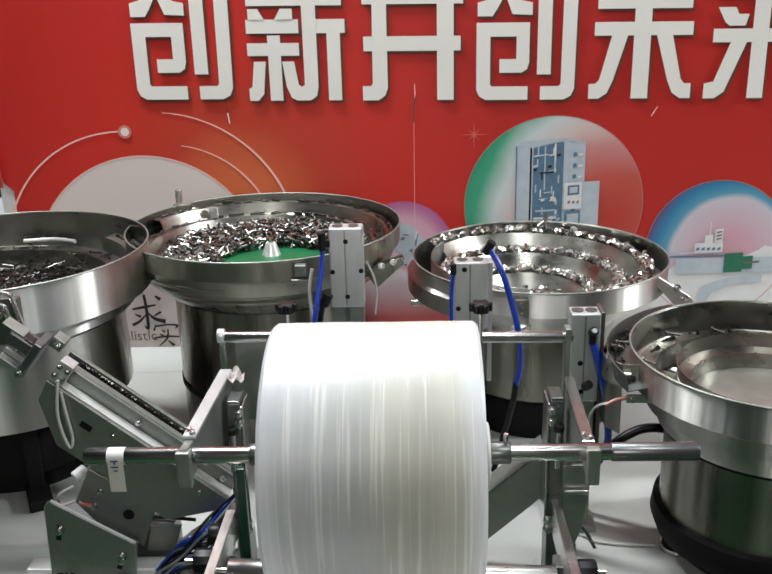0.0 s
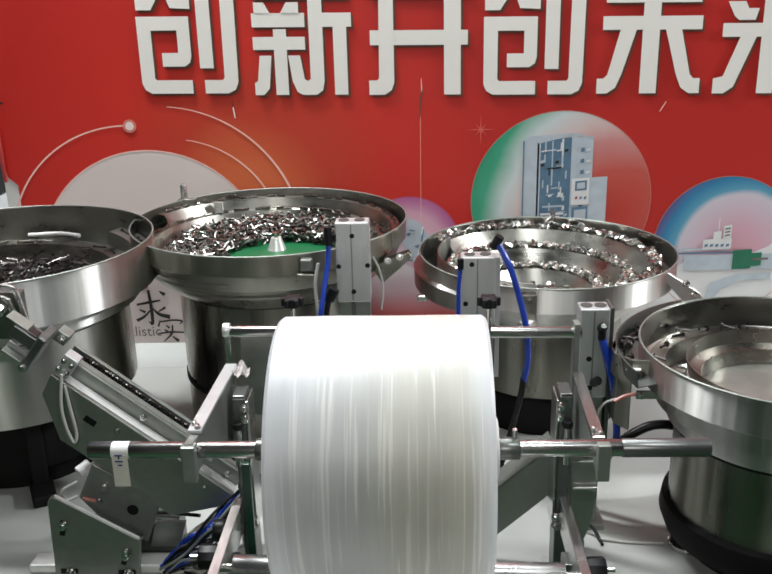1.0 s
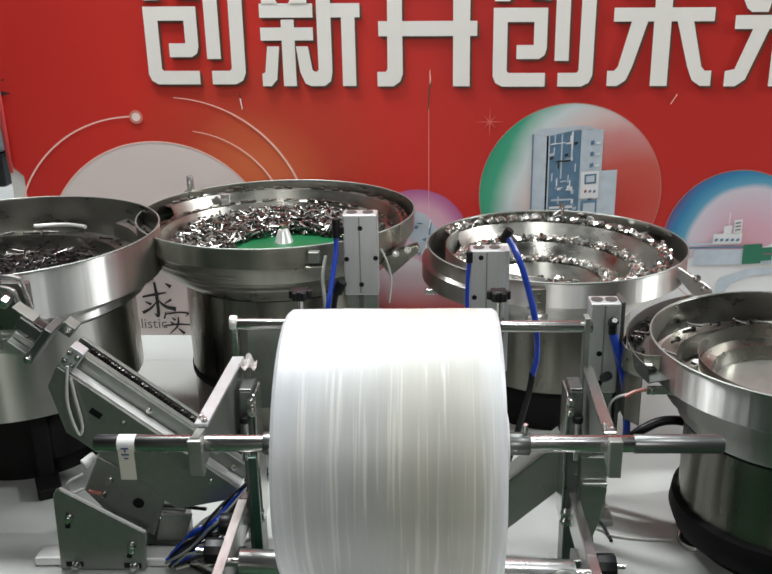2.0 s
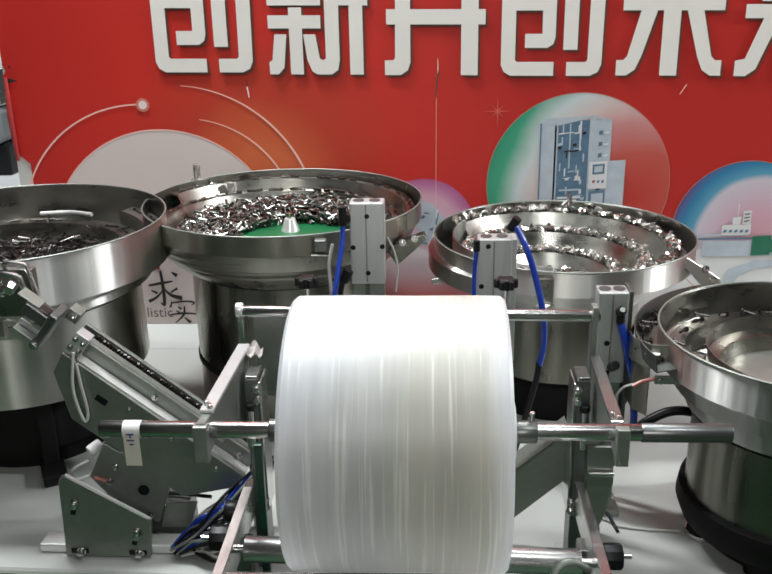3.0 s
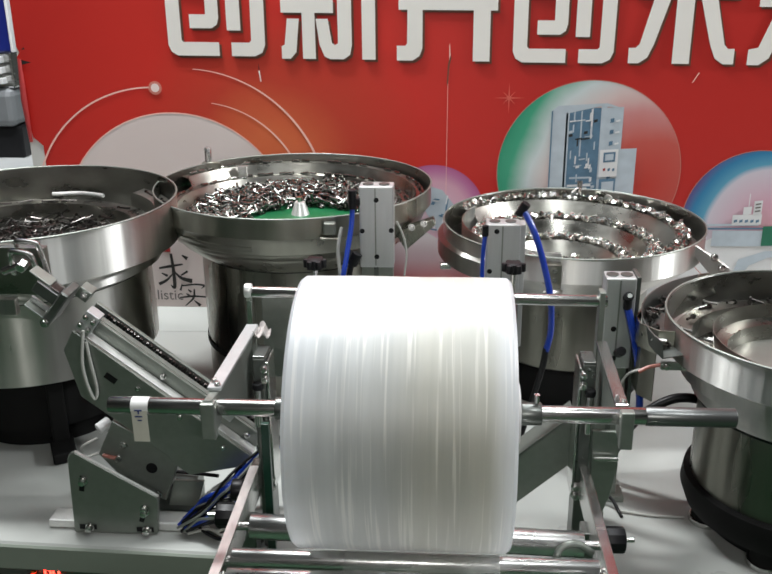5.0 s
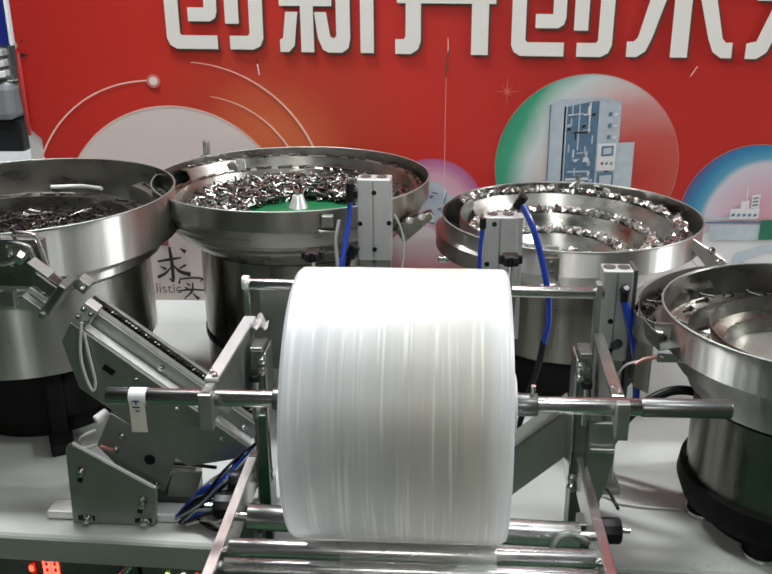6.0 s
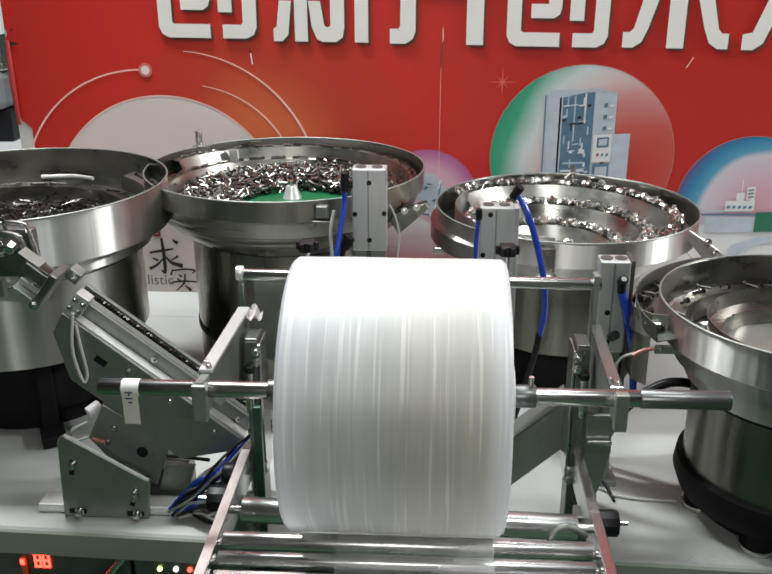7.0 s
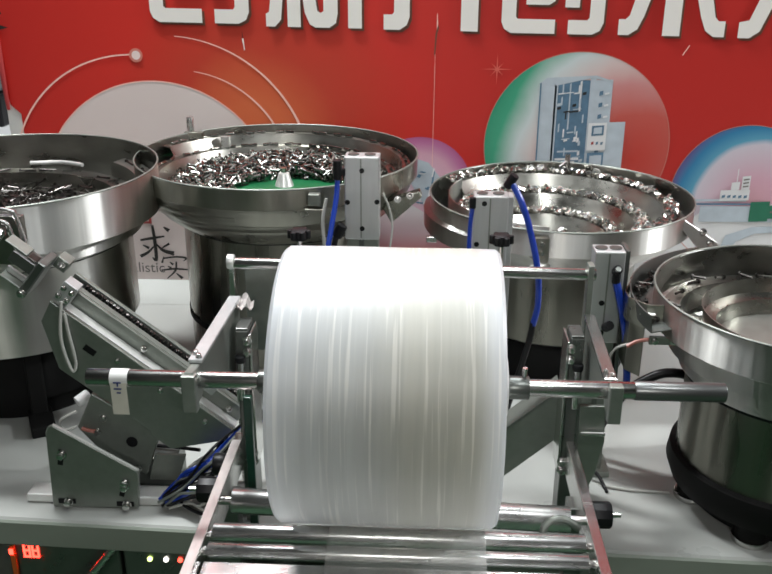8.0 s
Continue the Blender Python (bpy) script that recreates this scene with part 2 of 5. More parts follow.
RIM_1 = material("bubble_rim_print", (0.54, 0.20, 0.16), 0.45, 0.0, 0.1, 10)
LOWER_1 = print_gradient("pale_pink_ground_print", [(0.0, (0.60, 0.10, 0.05)), (0.3, (0.52, 0.12, 0.12)), (0.6, (0.60, 0.42, 0.45)), (1.0, (0.66, 0.62, 0.62))], 0.17, (0, 0, -0.07), "LINEAR", -90, cloud=0.1)
CURL = material("curled_red_vinyl", (0.50, 0.06, 0.06), 0.3, 0.0, 0.1, 15)


# ---- building helpers ----
ORIGIN = {}


def root(name, label, category, at, group="", kind="", turn=0.0):
    """An Empty at a place over the bench top."""
    ob = new(name)
    ob.matrix_world = pose(at[0], at[1], at[2] + T, 0, 0, turn)
    ob.empty_display_size = 0.02
    ORIGIN[ob] = Vector(at)
    return tagged(ob, label, category, group, kind)


def part(name, bm, mat, parent, label="", smooth=None, local=False, thick=0.0):
    """Links a bmesh as one mesh under a thing, or under a part."""
    top = parent
    while top.parent:
        top = top.parent
    if not local:
        bmesh.ops.translate(bm, verts=bm.verts, vec=-ORIGIN[top])
    if thick:
        bmesh.ops.recalc_face_normals(bm, faces=bm.faces[:])
        bmesh.ops.solidify(bm, geom=bm.faces[:], thickness=thick)
        bmesh.ops.recalc_face_normals(bm, faces=bm.faces[:])
    me = bpy.data.meshes.new(name)
    bm.to_mesh(me)
    bm.free()
    me.materials.append(mat)
    if smooth is not None:
        me.polygons.foreach_set("use_smooth", [True] * len(me.polygons))
        me.set_sharp_from_angle(angle=radians(smooth))
    ob = new(name, me)
    ob.parent = parent
    return tagged(ob, label)


def lone(name, bm, mat, label, category, at=(0, 0, 0), kind="", group="", smooth=None, thick=0.0):
    """A thing that is one mesh; its shape is given over the bench top."""
    bmesh.ops.translate(bm, verts=bm.verts, vec=-Vector(at))
    if thick:
        bmesh.ops.recalc_face_normals(bm, faces=bm.faces[:])
        bmesh.ops.solidify(bm, geom=bm.faces[:], thickness=thick)
        bmesh.ops.recalc_face_normals(bm, faces=bm.faces[:])
    me = bpy.data.meshes.new(name)
    bm.to_mesh(me)
    bm.free()
    me.materials.append(mat)
    if smooth is not None:
        me.polygons.foreach_set("use_smooth", [True] * len(me.polygons))
        me.set_sharp_from_angle(angle=radians(smooth))
    ob = new(name, me)
    ob.location = (at[0], at[1], at[2] + T)
    return tagged(ob, label, category, group, kind)


def box(lo, hi, bevel=0.001, bm=None):
    one = bmesh.new()
    bmesh.ops.create_cube(one, size=1)
    for v in one.verts:
        v.co = Vector([a + (b - a) * (c + 0.5) for a, b, c in zip(lo, hi, v.co)])
    if bevel:
        bmesh.ops.bevel(one, geom=one.edges[:], offset=bevel, segments=2, affect="EDGES", profile=0.5)
    return join(bm, one)


def join(bm, one):
    if bm is None:
        return one
    me = bpy.data.meshes.new("tmp")
    one.to_mesh(me)
    one.free()
    bm.from_mesh(me)
    bpy.data.meshes.remove(me)
    return bm


def rod(p0, p1, r, seg=24, bevel=0.0, bm=None, r2=None):
    one = bmesh.new()
    p0, p1 = Vector(p0), Vector(p1)
    d = p1 - p0
    bmesh.ops.create_cone(one, cap_ends=True, segments=seg, radius1=r, radius2=r if r2 is None else r2, depth=d.length)
    if bevel:
        rims = [e for e in one.edges if abs(e.verts[0].co.z - e.verts[1].co.z) < 1e-6]
        bmesh.ops.bevel(one, geom=rims, offset=bevel, segments=2, affect="EDGES", profile=0.5)
    one.transform(Matrix.Translation((p0 + p1) / 2) @ d.to_track_quat("Z", "Y").to_matrix().to_4x4())
    return join(bm, one)


def lathe(profile, seg=96, centre=(0, 0, 0), a0=0.0, a1=360.0, bm=None):
    one = bmesh.new()
    closed = abs(a1 - a0) >= 359.9
    n = seg if closed else seg + 1
    rings = []
    for r, z in profile:
        ring = []
        for i in range(n):
            a = radians(a0 + (a1 - a0) * i / seg)
            ring.append(one.verts.new((centre[0] + r * math.cos(a), centre[1] + r * math.sin(a), centre[2] + z)))
        rings.append(ring)
    for ra, rb in zip(rings, rings[1:]):
        for i in range(seg):
            j = (i + 1) % n
            one.faces.new((ra[i], ra[j], rb[j], rb[i]))
    return join(bm, one)


def prism(points, a, b, plane="xz", bevel=0.0008, bm=None):
    """A flat outline in a plane, drawn out between a and b along the third axis."""
    one = bmesh.new()
    put = {"xz": lambda p, c: (p[0], c, p[1]), "yz": lambda p, c: (c, p[0], p[1]), "xy": lambda p, c: (p[0], p[1], c)}[plane]
    v0 = [one.verts.new(put(p, a)) for p in points]
    v1 = [one.verts.new(put(p, b)) for p in points]
    one.faces.new(v0)
    one.faces.new(v1[::-1])
    for i in range(len(points)):
        j = (i + 1) % len(points)
        one.faces.new((v0[j], v0[i], v1[i], v1[j]))
    bmesh.ops.recalc_face_normals(one, faces=one.faces[:])
    if bevel:
        bmesh.ops.bevel(one, geom=one.edges[:], offset=bevel, segments=1, affect="EDGES")
    return join(bm, one)


def curve_points(points, steps=8):
    pts = [Vector(p) for p in points]
    pts = [2 * pts[0] - pts[1], *pts, 2 * pts[-1] - pts[-2]]
    out = []
    for a, b, c, d in zip(pts, pts[1:], pts[2:], pts[3:]):
        for i in range(steps):
            t = i / steps
            out.append(0.5 * ((2 * b) + (c - a) * t + (2 * a - 5 * b + 4 * c - d) * t * t + (3 * b - a - 3 * c + d) * t ** 3))
    out.append(pts[-2])
    return out


def hose(points, r, seg=10, steps=8, bm=None):
    one = bmesh.new()
    line = curve_points(points, steps)
    rings = []
    for i, p in enumerate(line):
        d = (line[min(i + 1, len(line) - 1)] - line[max(i - 1, 0)]).normalized()
        q = d.to_track_quat("Z", "Y")
        rings.append([one.verts.new(p + q @ Vector((r * math.cos(2 * math.pi * k / seg), r * math.sin(2 * math.pi * k / seg), 0))) for k in range(seg)])
    for ra, rb in zip(rings, rings[1:]):
        for k in range(seg):
            one.faces.new((ra[k], ra[(k + 1) % seg], rb[(k + 1) % seg], rb[k]))
    one.faces.new(rings[0][::-1])
    one.faces.new(rings[-1])
    return join(bm, one)


def bolt(at, way, parent, r=0.004, h=0.004, name="bolt", mat=None):
    p = Vector(at)
    w = Vector(way).normalized()
    bm = rod(p, p + w * 0.0012, r * 1.35, 18)
    bm = rod(p + w * 0.0012, p + w * (0.0012 + h), r, 14, 0.0006, bm)
    bm = rod(p + w * (0.0012 + h), p + w * (0.0016 + h), r * 0.5, 6, 0, bm)
    return part(name, bm, mat or CHROME, parent, smooth=40)


def sheet(points, y, flip=False):
    """A thin printed shape on the partition: outline in x and height."""
    bm = bmesh.new()
    vs = [bm.verts.new((x, y, z)) for x, z in points]
    bm.faces.new(vs)
    return bm


def brush(points, widths, y):
    """A flat brush stroke: a ribbon whose width swells and tapers."""
    line = curve_points([(x, 0, z) for x, z in points], 6)
    n = len(line) - 1
    bm = bmesh.new()
    rows = []
    for i, p in enumerate(line):
        d = (line[min(i + 1, n)] - line[max(i - 1, 0)]).normalized()
        f = i / n * (len(widths) - 1)
        k = min(int(f), len(widths) - 2)
        w = widths[k] + (widths[k + 1] - widths[k]) * (f - k)
        side = Vector((-d.z, 0, d.x)) * w / 2
        rows.append([bm.verts.new((q.x, y, q.z)) for q in (p - side, p + side)])
    for a, b in zip(rows, rows[1:]):
        bm.faces.new((a[0], a[1], b[1], b[0]))
    return bm


def disc(cx, cz, r, y, seg=72, a0=0, a1=360):
    return sheet([(cx + r * math.cos(radians(a0 + (a1 - a0) * i / seg)), cz + r * math.sin(radians(a0 + (a1 - a0) * i / seg))) for i in range(seg + (a1 - a0 < 360))], y)


def arc_band(cx, cz, r, w0, w1, a0, a1, y, seg=40):
    bm = bmesh.new()
    rows = []
    for i in range(seg + 1):
        a, w = radians(a0 + (a1 - a0) * i / seg), w0 + (w1 - w0) * i / seg
        rows.append([bm.verts.new((cx + (r + s * w / 2) * math.cos(a), y, cz + (r + s * w / 2) * math.sin(a))) for s in (-1, 1)])
    for p, q in zip(rows, rows[1:]):
        bm.faces.new((p[0], p[1], q[1], q[0]))
    return bm


# ---- the room ----
def setting():
    def plain(name, lo, hi, mat, label, category):
        ob = lone(name, box(lo, hi, 0), mat, label, category, at=((lo[0] + hi[0]) / 2, (lo[1] + hi[1]) / 2, lo[2]), kind="structure")
        return ob
    plain("floor", (-6, -6, -T - 0.1), (6, 7, -T), FLOOR, "green painted workshop floor", "floor")
    plain("ceiling", (-6, -6, 2.7), (6, 7, 2.8), CEIL, "plain grey workshop ceiling", "ceiling")
    plain("wall_south", (-6, -6.1, -T), (6, -6, 2.7), ROOM, "plain pale workshop wall", "wall")
    plain("wall_far_north", (-6, 7, -T), (6, 7.1, 2.7), ROOM, "plain pale workshop wall", "wall")
    plain("wall_west", (-6.1, -6, -T), (-6, 7, 2.7), ROOM, "plain pale workshop wall", "wall")
    plain("wall_east", (6, -6, -T), (6.1, 7, 2.7), ROOM, "plain pale workshop wall", "wall")
    plain("wall_north", (-0.957, YW + 0.001, -T), (2.6, YW + 0.03, 1.6), BOARD, "white partition board behind the workbench", "partition wall")


def ceiling_lamp_cases():
    for x, y, *_ in LAMPS:
        ob = root("ceiling_lamp", "unseen long rectangular ceiling lamp with grey housing", "ceiling lamp", (x, y, LAMP_Z - T), "ceiling lamps")
        part("housing", box((-0.34, -0.11, 0.0), (0.34, 0.11, 0.05), 0.006), LAMP_CASE, ob, local=True)
        part("hanger", rod((-0.25, 0, 0.05), (-0.25, 0, 2.7 - (LAMP_Z - T)), 0.004, 8), LAMP_CASE, ob, local=True)
        part("hanger", rod((0.25, 0, 0.05), (0.25, 0, 2.7 - (LAMP_Z - T)), 0.004, 8), LAMP_CASE, ob, local=True)


setting()
ceiling_lamp_cases()


# ---- glyphs of the banner, each a set of strokes in metres from its lower left corner ----
def rects(*rows):
    return [[(a, b), (c, b), (c, d), (a, d)] for a, b, c, d in rows]


GLYPH_CREATE = [
    [(0.002, 0.176), (0.034, 0.176), (0.047, 0.196), (0.060, 0.222), (0.060, 0.268), (0.046, 0.240), (0.024, 0.210), (0.002, 0.204)],
    [(0.060, 0.222), (0.076, 0.180), (0.119, 0.178), (0.119, 0.204), (0.096, 0.208), (0.074, 0.240), (0.060, 0.268)],
    [(0.0, 0.163), (0.0, 0.022), (0.006, 0.008), (0.020, 0.0), (0.112, 0.0), (0.112, 0.029), (0.034, 0.029), (0.030, 0.033), (0.030, 0.134), (0.086, 0.134),
     (0.086, 0.087), (0.050, 0.087), (0.050, 0.058), (0.098, 0.058), (0.110, 0.066), (0.114, 0.080), (0.114, 0.163)],
    [(0.131, 0.054), (0.161, 0.054), (0.161, 0.262), (0.131, 0.262)],
    [(0.139, 0.0), (0.190, 0.0), (0.206, 0.008), (0.213, 0.024), (0.215, 0.275), (0.185, 0.275), (0.183, 0.034), (0.179, 0.029), (0.139, 0.029)],
]
GLYPH_NEW = rects((0.003, 0.200, 0.208, 0.228), (0.0, 0.143, 0.114, 0.172), (0.0, 0.096, 0.113, 0.123), (0.045, 0.0, 0.073, 0.139), (0.150, 0.143, 0.214, 0.172), (0.174, 0.0, 0.203, 0.143)) + [
    [(0.006, 0.172), (0.040, 0.172), (0.028, 0.194), (0.006, 0.194)],
    [(0.063, 0.172), (0.102, 0.172), (0.102, 0.194), (0.076, 0.194)],
    [(-0.001, 0.0), (0.018, 0.0), (0.031, 0.014), (0.039, 0.084), (0.013, 0.084), (0.006, 0.030), (-0.001, 0.026)],
    [(0.075, 0.084), (0.082, 0.030), (0.092, 0.006), (0.104, 0.0), (0.134, 0.0), (0.148, 0.010), (0.152, 0.030), (0.152, 0.250), (0.122, 0.250), (0.122, 0.034), (0.116, 0.030),
     (0.109, 0.034), (0.101, 0.084)],
    [(0.035, 0.228), (0.080, 0.228), (0.075, 0.265), (0.045, 0.265)],
    [(0.152, 0.228), (0.214, 0.245), (0.208, 0.270), (0.122, 0.250)],
]
GLYPH_OPEN = rects((0.004, 0.105, 0.214, 0.136), (0.003, 0.202, 0.219, 0.232), (0.163, 0.0, 0.199, 0.204)) + [
    [(0.0, 0.0), (0.034, 0.0), (0.049, 0.010), (0.055, 0.026), (0.055, 0.204), (0.024, 0.204), (0.022, 0.036), (0.018, 0.031), (0.0, 0.031)],
]
GLYPH_YET = rects((0.008, 0.133, 0.217, 0.161), (0.013, 0.188, 0.212, 0.218), (0.092, 0.0, 0.128, 0.270)) + [
    [(0.0, 0.0), (0.022, 0.0), (0.040, 0.012), (0.052, 0.040), (0.080, 0.135), (0.046, 0.135), (0.022, 0.040), (0.014, 0.032), (0.0, 0.032)],
    [(0.220, 0.0), (0.198, 0.0), (0.180, 0.012), (0.168, 0.040), (0.140, 0.135), (0.174, 0.135), (0.198, 0.040), (0.206, 0.032), (0.220, 0.032)],
]
GLYPH_COME = rects((0.012, 0.118, 0.222, 0.146), (0.013, 0.212, 0.217, 0.240), (0.094, 0.0, 0.128, 0.275)) + [
    [(0.018, 0.190), (0.055, 0.190), (0.062, 0.176), (0.084, 0.176), (0.078, 0.152), (0.044, 0.152), (0.034, 0.160)],
    [(0.204, 0.190), (0.167, 0.190), (0.160, 0.176), (0.138, 0.176), (0.144, 0.152), (0.178, 0.152), (0.188, 0.160)],
    [(0.0, 0.0), (0.024, 0.0), (0.044, 0.014), (0.084, 0.118), (0.050, 0.118), (0.020, 0.036), (0.0, 0.032)],
    [(0.222, 0.0), (0.198, 0.0), (0.178, 0.014), (0.138, 0.118), (0.172, 0.118), (0.202, 0.036), (0.222, 0.032)],
]


def strokes(name, glyph, x0, z0, y, mat, parent, dx=0.0, dz=0.0, label=""):
    """A character: its first stroke, with the other strokes under it."""
    first = None
    for k, poly in enumerate(glyph):
        bm = bmesh.new()
        vs = [bm.verts.new((x0 + x + dx, y - 0.00012 * k, z0 + z + dz - 0.014 * (x0 + x))) for x, z in poly]
        bm.faces.new(vs)
        bm.normal_update()
        bmesh.ops.triangulate(bm, faces=bm.faces[:], ngon_method="EAR_CLIP")
        ob = part(name if first is None else "stroke", bm, mat, first or parent, label if first is None else "")
        first = first or ob


def inscription(body, size, x, z, y, parent, mat, name="inscription", label=""):
    cu = bpy.data.curves.new(name, "FONT")
    cu.body, cu.size = body, size
    cu.materials.append(mat)
    ob = new(name, cu)
    ob.parent = parent
    ob.matrix_basis = pose(x - ORIGIN[parent].x, y - ORIGIN[parent].y, z - ORIGIN[parent].z, 90, 0, 0)
    return tagged(ob, label)


def banner():
    b = root("banner", "red printed vinyl banner with white characters on the partition", "banner", (0.6, YW, 0.03))
    Y = YW - 0.0015
    # torn and curled left edge
    edge = [(-0.955, 0.86), (-0.955, 0.64), (-0.950, 0.628), (-0.957, 0.618), (-0.956, 0.50), (-0.946, 0.44), (-0.925, 0.42), (-0.925, 0.03)]
    vinyl = part("vinyl", prism([(2.58, 0.03), (2.58, 1.55), (-0.955, 1.55)] + edge, YW - 0.0012, YW + 0.0004, bevel=0), BANNER, b)
    part("curled_edge", lathe([(0.007, 0.0), (0.012, 0.10), (0.007, 0.185)], 14, (-0.948, YW - 0.004, 0.43), 60, 300), CURL, b, "torn vinyl edge curling off the board", smooth=50, thick=0.0006)
    part("planet", disc(-0.622, 0.228, 0.267, Y - 0.0006), PLANET, b, "pale grey planet disc print")
    part("planet_rim", arc_band(-0.622, 0.228, 0.2675, 0.003, 0.003, 20, 165, Y - 0.0010), LINE, b)
    part("orbit_line", arc_band(-0.66, 0.2555, 0.2965, 0.0045, 0.0032, 172, 88, Y - 0.0008), LINE, b)
    part("orbit_line", arc_band(-0.585, 0.28, 0.3125, 0.0015, 0.0055, 86, 18, Y - 0.0008), LINE, b)
    part("orbit_line", arc_band(-0.56, 0.28, 0.2395, 0.0015, 0.0045, 82, 25, Y - 0.0008), LINE, b)
    part("orbit_halo", disc(-0.651, 0.551, 0.0150, Y - 0.0012, 28), HALO, b)
    part("orbit_dot", disc(-0.651, 0.551, 0.0095, Y - 0.0014, 24), GLOW, b)
    # bubbles
    for cx, cz, r, mat, rim in ((0.313, 0.365, 0.202, BUBBLE_1, True), (0.69, 0.2535, 0.162, BUBBLE_2, True), (-0.03, 0.262, 0.118, BUBBLE_0, False)):
        bm = disc(0, 0, r, 0)
        ob = part("bubble", bm, mat, b, local=True)
        ob.location = Vector((cx, Y - 0.0006, cz)) - ORIGIN[b]
        if rim:
            part("bubble_rim", arc_band(cx, cz, r, 0.0016, 0.0016, 0, 359.9, Y - 0.001, 80), RIM_1, b)
    # printed pale ground below the bubbles
    bm = sheet([(0.45, 0.03), (1.6, 0.03), (1.6, 0.27), (1.1, 0.25), (0.84, 0.25), (0.80, 0.262), (0.785, 0.25), (0.70, 0.215), (0.60, 0.215), (0.54, 0.18), (0.50, 0.15), (0.45, 0.12)], 0)
    ob = part("pale_ground", bm, WHITE_PRINT, b, "white product photograph ground", local=True)
    ob.location = Vector((0, Y - 0.0009, 0)) - ORIGIN[b]
    bm = sheet([(-0.20, -0.09), (0.13, -0.09), (0.12, 0.02), (0.07, 0.05), (0.01, 0.07), (-0.05, 0.105), (-0.09, 0.135), (-0.14, 0.15), (-0.20, 0.15)], 0)
    ob = part("pale_ground", bm, LOWER_1, b, "pink and white product photograph ground", local=True)
    ob.location = Vector((0, Y - 0.0009, 0.12)) - ORIGIN[b]
    # small machine picture beside the violet bubble
    part("machine_picture", sheet([(-0.05, 0.335), (-0.010, 0.322), (0.015, 0.29), (0.035, 0.21), (0.015, 0.185), (-0.02, 0.225), (-0.05, 0.275)], Y - 0.0014), PALE_PRINT, b)
    rnd = random.Random(8)
    for i in range(16):
        x, z = rnd.uniform(-0.045, 0.012), rnd.uniform(0.225, 0.30)
        w, h = rnd.choice([(0.004, 0.03), (0.012, 0.003), (0.003, 0.02), (0.007, 0.007)])
        part("machine_picture", sheet([(x, z), (x + w, z - 0.002), (x + w + 0.004, z + h - 0.002), (x + 0.004, z + h)], Y - 0.0018 - 0.0001 * i), BLUE_PRINT if i % 3 else WHITE_PRINT, b)
    # packing machine picture in the large bubble: pale frame, dark bay, panels
    R = lambda x0, z0, x1, z1, m, k=0: part("machine_picture", sheet([(x0, z0), (x1, z0 + 0.002), (x1, z1 + 0.002), (x0, z1)], Y - 0.0014 - 0.0003 * k), m, b)
    R(0.226, 0.300, 0.262, 0.502, PALE_PRINT)
    R(0.258, 0.300, 0.333, 0.506, BLUE_PRINT)
    part("machine_picture", sheet([(0.226, 0.500), (0.262, 0.496), (0.334, 0.512), (0.382, 0.506), (0.345, 0.518), (0.240, 0.512)], Y - 0.0016), PALE_PRINT, b)
    R(0.333, 0.300, 0.345, 0.512, PALE_PRINT, 1)
    R(0.345, 0.330, 0.381, 0.508, PALE_PRINT)
    R(0.226, 0.330, 0.229, 0.500, BLUE_PRINT, 2)
    R(0.262, 0.310, 0.265, 0.498, PALE_PRINT, 2)
    R(0.290, 0.400, 0.293, 0.500, PALE_PRINT, 2)
    R(0.312, 0.440, 0.316, 0.505, WHITE_PRINT, 2)
    rnd = random.Random(5)
    for i in range(34):
        x, z = rnd.uniform(0.264, 0.322), rnd.uniform(0.325, 0.485)
        w, h = rnd.choice([(0.014, 0.003), (0.003, 0.018), (0.008, 0.006), (0.005, 0.010), (0.018, 0.002)])
        R(x, z, x + w, z + h, rnd.choice([PALE_PRINT, WHITE_PRINT, INK, PALE_PRINT]), 3 + i % 3)
    R(0.268, 0.332, 0.320, 0.337, WHITE_PRINT, 7)
    R(0.272, 0.350, 0.318, 0.354, PALE_PRINT, 7)
    for i in range(6):
        R(0.354, 0.350 + 0.025 * i, 0.362, 0.359 + 0.025 * i, BLUE_PRINT, 2)
        R(0.366, 0.352 + 0.025 * i, 0.375, 0.356 + 0.025 * i, WHITE_PRINT, 2)
    R(0.374, 0.30, 0.415, 0.418, PALE_PRINT, 6)
    R(0.336, 0.355, 0.376, 0.416, WHITE_PRINT, 8)
    R(0.344, 0.388, 0.370, 0.410, BLUE_PRINT, 9)
    R(0.348, 0.392, 0.366, 0.406, PALE_PRINT, 10)
    for i in range(3):
        R(0.345 + 0.010 * i, 0.368, 0.350 + 0.010 * i, 0.374, SEAL if i == 0 else BLUE_PRINT, 9)
    R(0.338, 0.302, 0.374, 0.350, BLUE_PRINT, 8)
    R(0.344, 0.308, 0.370, 0.344, PALE_PRINT, 9)
    # long machine picture: green drive, pale body, dark arm
    R(0.56, 0.243, 0.70, 0.248, PALE_PRINT, 4)
    R(0.575, 0.235, 0.72, 0.239, BLUE_PRINT, 4)
    R(0.60, 0.196, 0.83, 0.233, PALE_PRINT, 3)
    R(0.71, 0.198, 0.752, 0.244, GREEN_PRINT, 6)
    R(0.735, 0.205, 0.775, 0.236, GREEN_PRINT, 7)
    R(0.755, 0.219, 0.79, 0.224, INK_GREY, 8)
    R(0.640, 0.246, 0.704, 0.270, WHITE_PRINT, 5)
    R(0.662, 0.270, 0.680, 0.288, WHITE_PRINT, 5)
